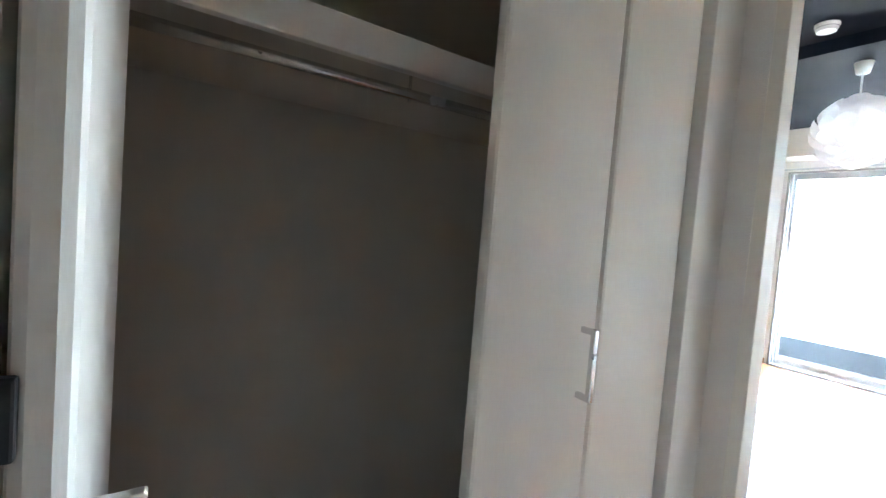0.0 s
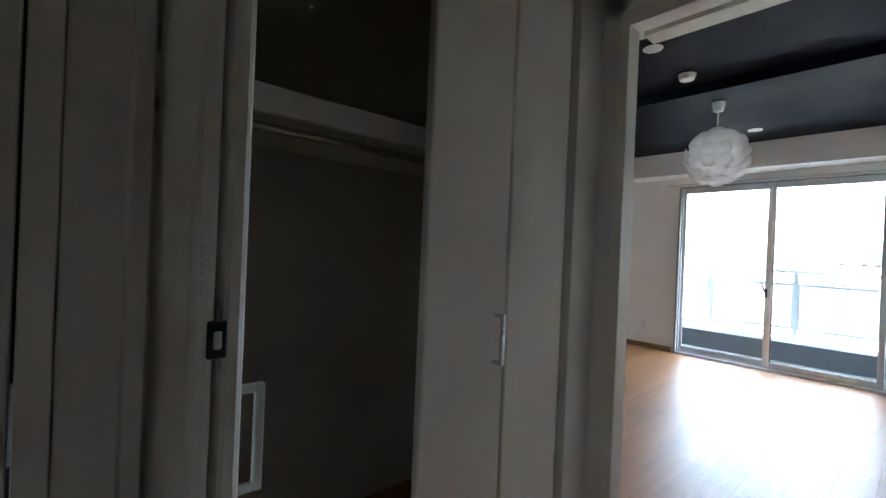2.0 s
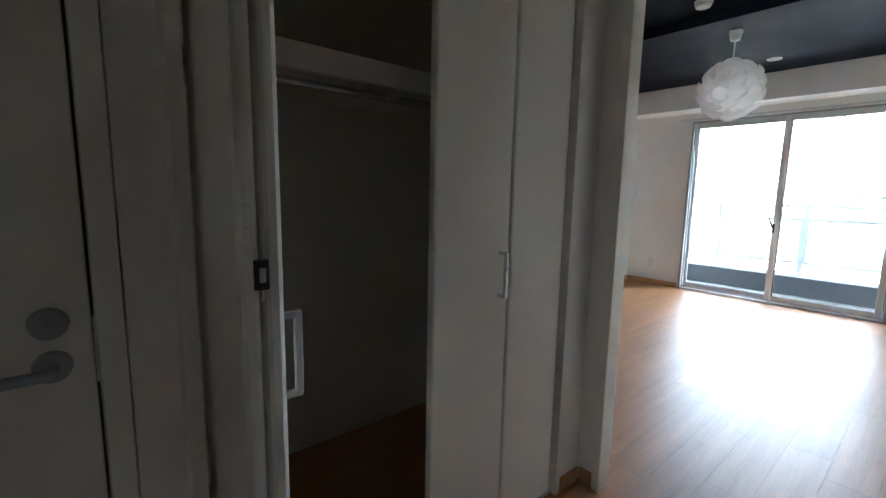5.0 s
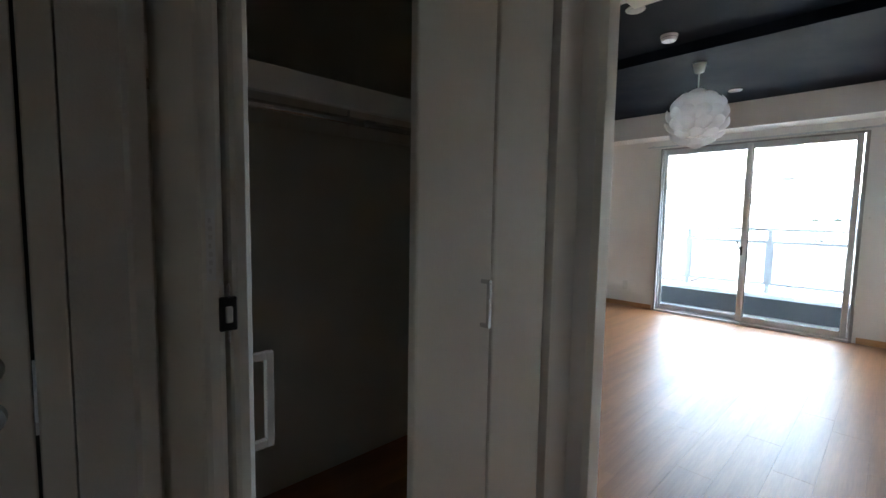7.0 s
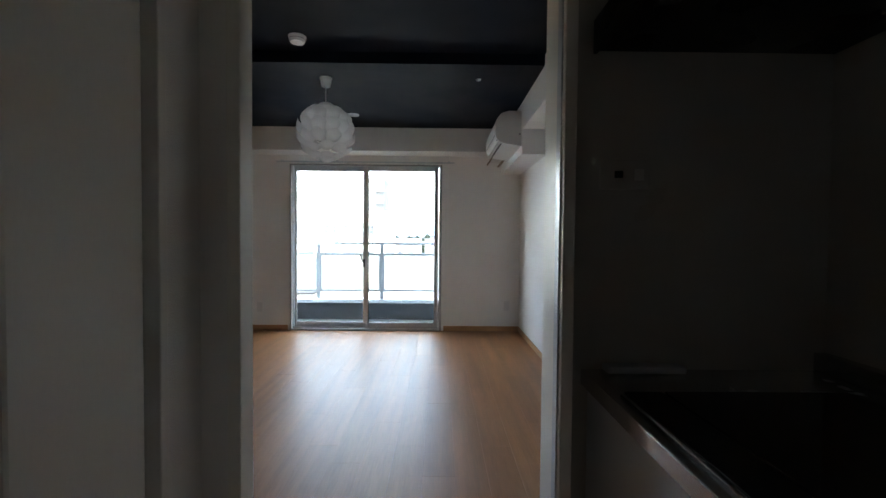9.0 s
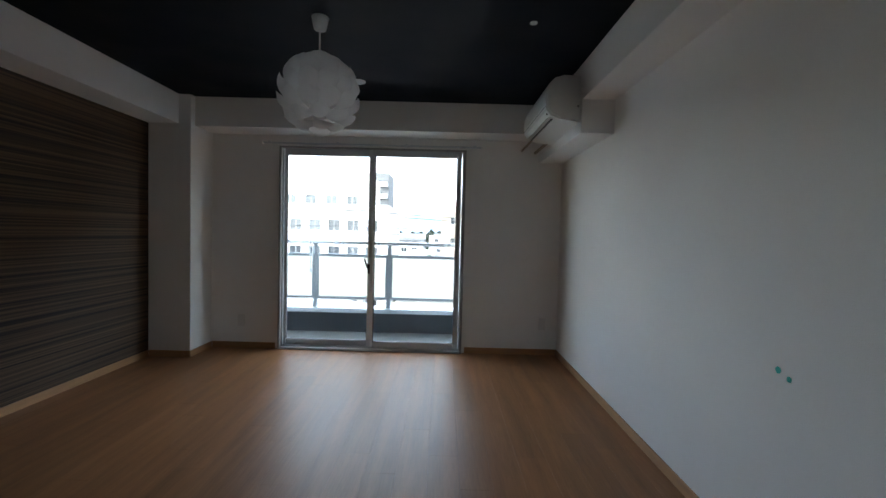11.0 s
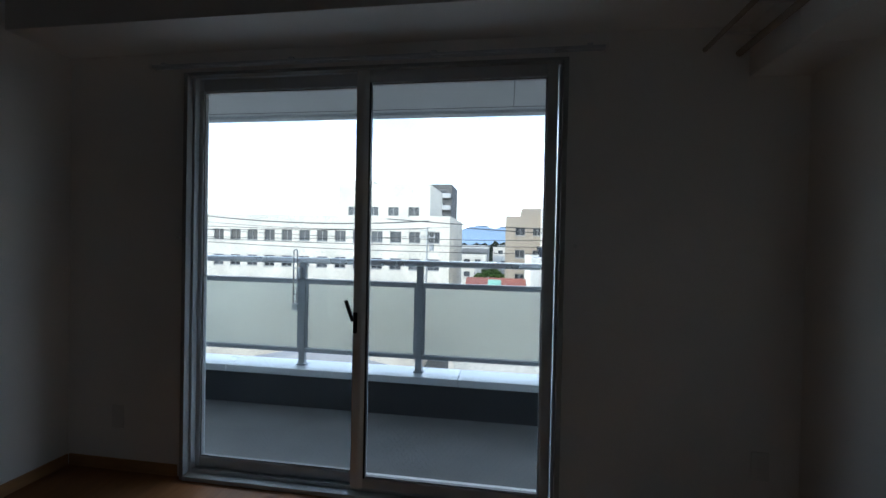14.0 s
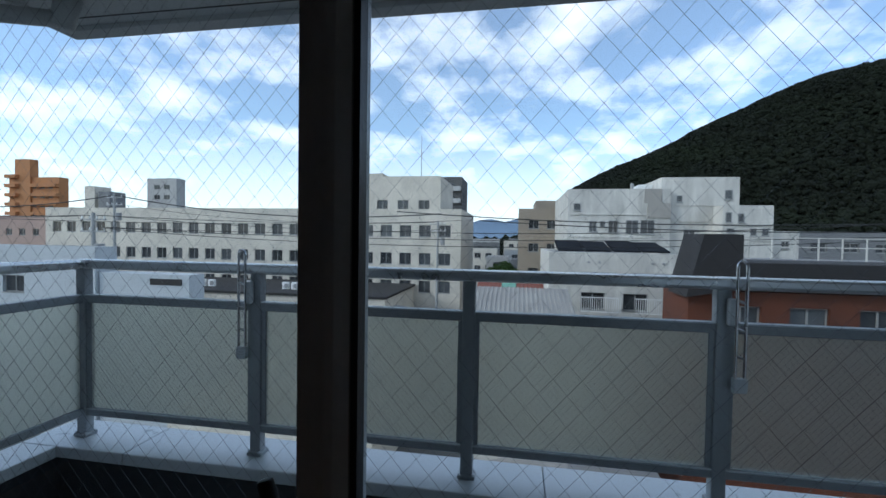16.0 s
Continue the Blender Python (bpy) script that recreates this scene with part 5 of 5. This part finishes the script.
tree(70, 2.8, GZ, 10.5, 2.5); tree(84, -4, GZ, 8, 2.2); tree(78, 9.5, GZ, 7.0, 1.8)
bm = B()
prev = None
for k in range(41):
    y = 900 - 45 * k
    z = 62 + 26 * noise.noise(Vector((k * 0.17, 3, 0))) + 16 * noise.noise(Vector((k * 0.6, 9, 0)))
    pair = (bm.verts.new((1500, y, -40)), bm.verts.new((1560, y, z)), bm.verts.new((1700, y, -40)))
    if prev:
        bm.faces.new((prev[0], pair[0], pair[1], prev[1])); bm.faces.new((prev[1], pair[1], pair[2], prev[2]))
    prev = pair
setting("backdrop", bm, FAR_HAZE, "far mountain range with blue distance haze in its colour", "mountains", True)


def cable(a, b, sag, r=0.022):
    bm = B()
    a, b = Vector(a), Vector(b)
    pts = [a.lerp(b, k / 18) - Vector((0, 0, 4 * sag * (k / 18) * (1 - k / 18))) for k in range(19)]
    for p, q in zip(pts, pts[1:]):
        rod(bm, p, q, r, seg=5)
    single("power_cable", bm, CABLE, "thin sagging black power cable", "cable", "power cables")


def utility_pole(x, y, top, label):
    p = thing("utility_pole", (x, y, GZ), label, "utility pole", "utility poles")
    part("pole", rod(B(), (x, y, GZ), (x, y, top), 0.18, 0.12, 14), POLE, p)
    for k in range(2):
        part("crossarm", box(B(), x - 0.06, x + 0.06, y - 1.0, y + 1.0, top - 0.5 - 0.8 * k, top - 0.4 - 0.8 * k), POLE, p)
        for q in (-0.9, -0.3, 0.3, 0.9):
            part("insulator", rod(B(), (x, y + q, top - 0.4 - 0.8 * k), (x, y + q, top - 0.2 - 0.8 * k), 0.05, seg=8), PLASTIC, p)
    part("transformer", rod(B(), (x - 0.1, y - 0.6, top - 2.9), (x - 0.1, y - 0.6, top - 2.1), 0.3, seg=16), GREY_PLASTIC, p)


utility_pole(30, 29.4, 2.5, "concrete utility pole with a grey transformer")
utility_pole(56, 10.3, 3.2, "concrete utility pole before the white block")
utility_pole(30, 52, 3.4, "concrete utility pole at the street corner")
utility_pole(31, -24, 2.8, "concrete utility pole below the hill")
cable((30, 52.9, 3.2), (30, 30.3, 2.32), 0.4); cable((30, 52.3, 3.2), (30, 29.7, 2.32), 0.5)
cable((30, 29.1, 2.32), (56, 10.6, 3.0), 0.3); cable((30, 28.5, 1.52), (56, 9.4, 2.2), 0.4); cable((30, 28.5, 2.32), (31, -23.1, 2.62), 1.0)
cable((30, 29.1, 1.52), (31, -23.7, 1.82), 0.6); cable((30, 29.7, 1.52), (31, -24.3, 1.82), 1.0); cable((56, 11.2, 3.0), (30, 52.3, 2.4), 0.5)

utility_pole(45, 43.9, 5.4, "concrete utility pole carrying a thick cable")
cable((45, 44.0, 5.2), (45, 66, 3.9), 0.5, 0.06); cable((45, 43.8, 5.2), (45, 8.0, 3.4), 1.1, 0.055); cable((45, 43.2, 4.2), (45, 6.0, 2.8), 0.9)
cable((30, 8.0, 2.7), (31, -30, 2.9), 0.7, 0.03); cable((30, 3.0, 2.2), (31, -30, 2.3), 0.5, 0.03)


def van(x, y):
    v = thing("van", (x, y, GZ), "small white parked van seen from above", "van")
    b = part("body", box(B(), x - 0.8, x + 0.8, y - 1.7, y + 1.7, GZ + 0.35, GZ + 1.85, 0.18), CAR_PAINT, v)
    part("windscreen", box(B(), x - 0.65, x + 0.65, y - 1.74, y - 1.68, GZ + 1.1, GZ + 1.7, 0.02), FAR_GLASS, v)
    part("side_window", box(B(), x - 0.83, x - 0.79, y - 1.2, y + 1.2, GZ + 1.15, GZ + 1.65, 0.02), FAR_GLASS, v)
    for dx in (-0.72, 0.72):
        for dy in (-1.1, 1.1):
            part("wheel", rod(B(), (x + dx - 0.09, y + dy, GZ + 0.3), (x + dx + 0.09, y + dy, GZ + 0.3), 0.3, seg=18), BLACK, v)


van(34, 26); van(122, 14.2)

# ---------- floor planks ----------
P_W, P_L, P_T = 0.159, 0.909, 0.0115


def plank_data(length):
    bm = B()
    g, c = 0.0002, 0.0004
    lo = [bm.verts.new((x, y, -P_T)) for x, y in ((g, g), (length - g, g), (length - g, P_W - g), (g, P_W - g))]
    mid = [bm.verts.new((x, y, -c)) for x, y in ((g, g), (length - g, g), (length - g, P_W - g), (g, P_W - g))]
    hi = [bm.verts.new((x, y, 0)) for x, y in ((g + c, g + c), (length - g - c, g + c), (length - g - c, P_W - g - c), (g + c, P_W - g - c))]
    for a, b in ((lo, mid), (mid, hi)):
        for k in range(4):
            bm.faces.new((a[k], a[(k + 1) % 4], b[(k + 1) % 4], b[k]))
    bm.faces.new(hi)
    return mesh("plank", bm, PLANK)


cache = {}
k0 = math.floor((-0.96 - 0.312) / P_W)
for k in range(k0, k0 + 27):
    y = 0.312 + k * P_W
    if y > 3.13:
        break
    start, end = (-2.5, 5.64) if y < 1.75 else (1.55, 5.64)
    shift = (k * 0.303 + (0.0 if k % 2 else 0.12)) % P_L
    x = 1.797 + (shift if k else 0.0) - 6 * P_L
    while x < end:
        a, b = max(x, start), min(x + P_L, end)
        if b - a > 0.03:
            key = round(b - a, 3)
            if key not in cache:
                cache[key] = plank_data(key)
            ob = new("plank", cache[key])
            ob.parent = floor
            ob.location = (a, y, 0)
        x += P_L
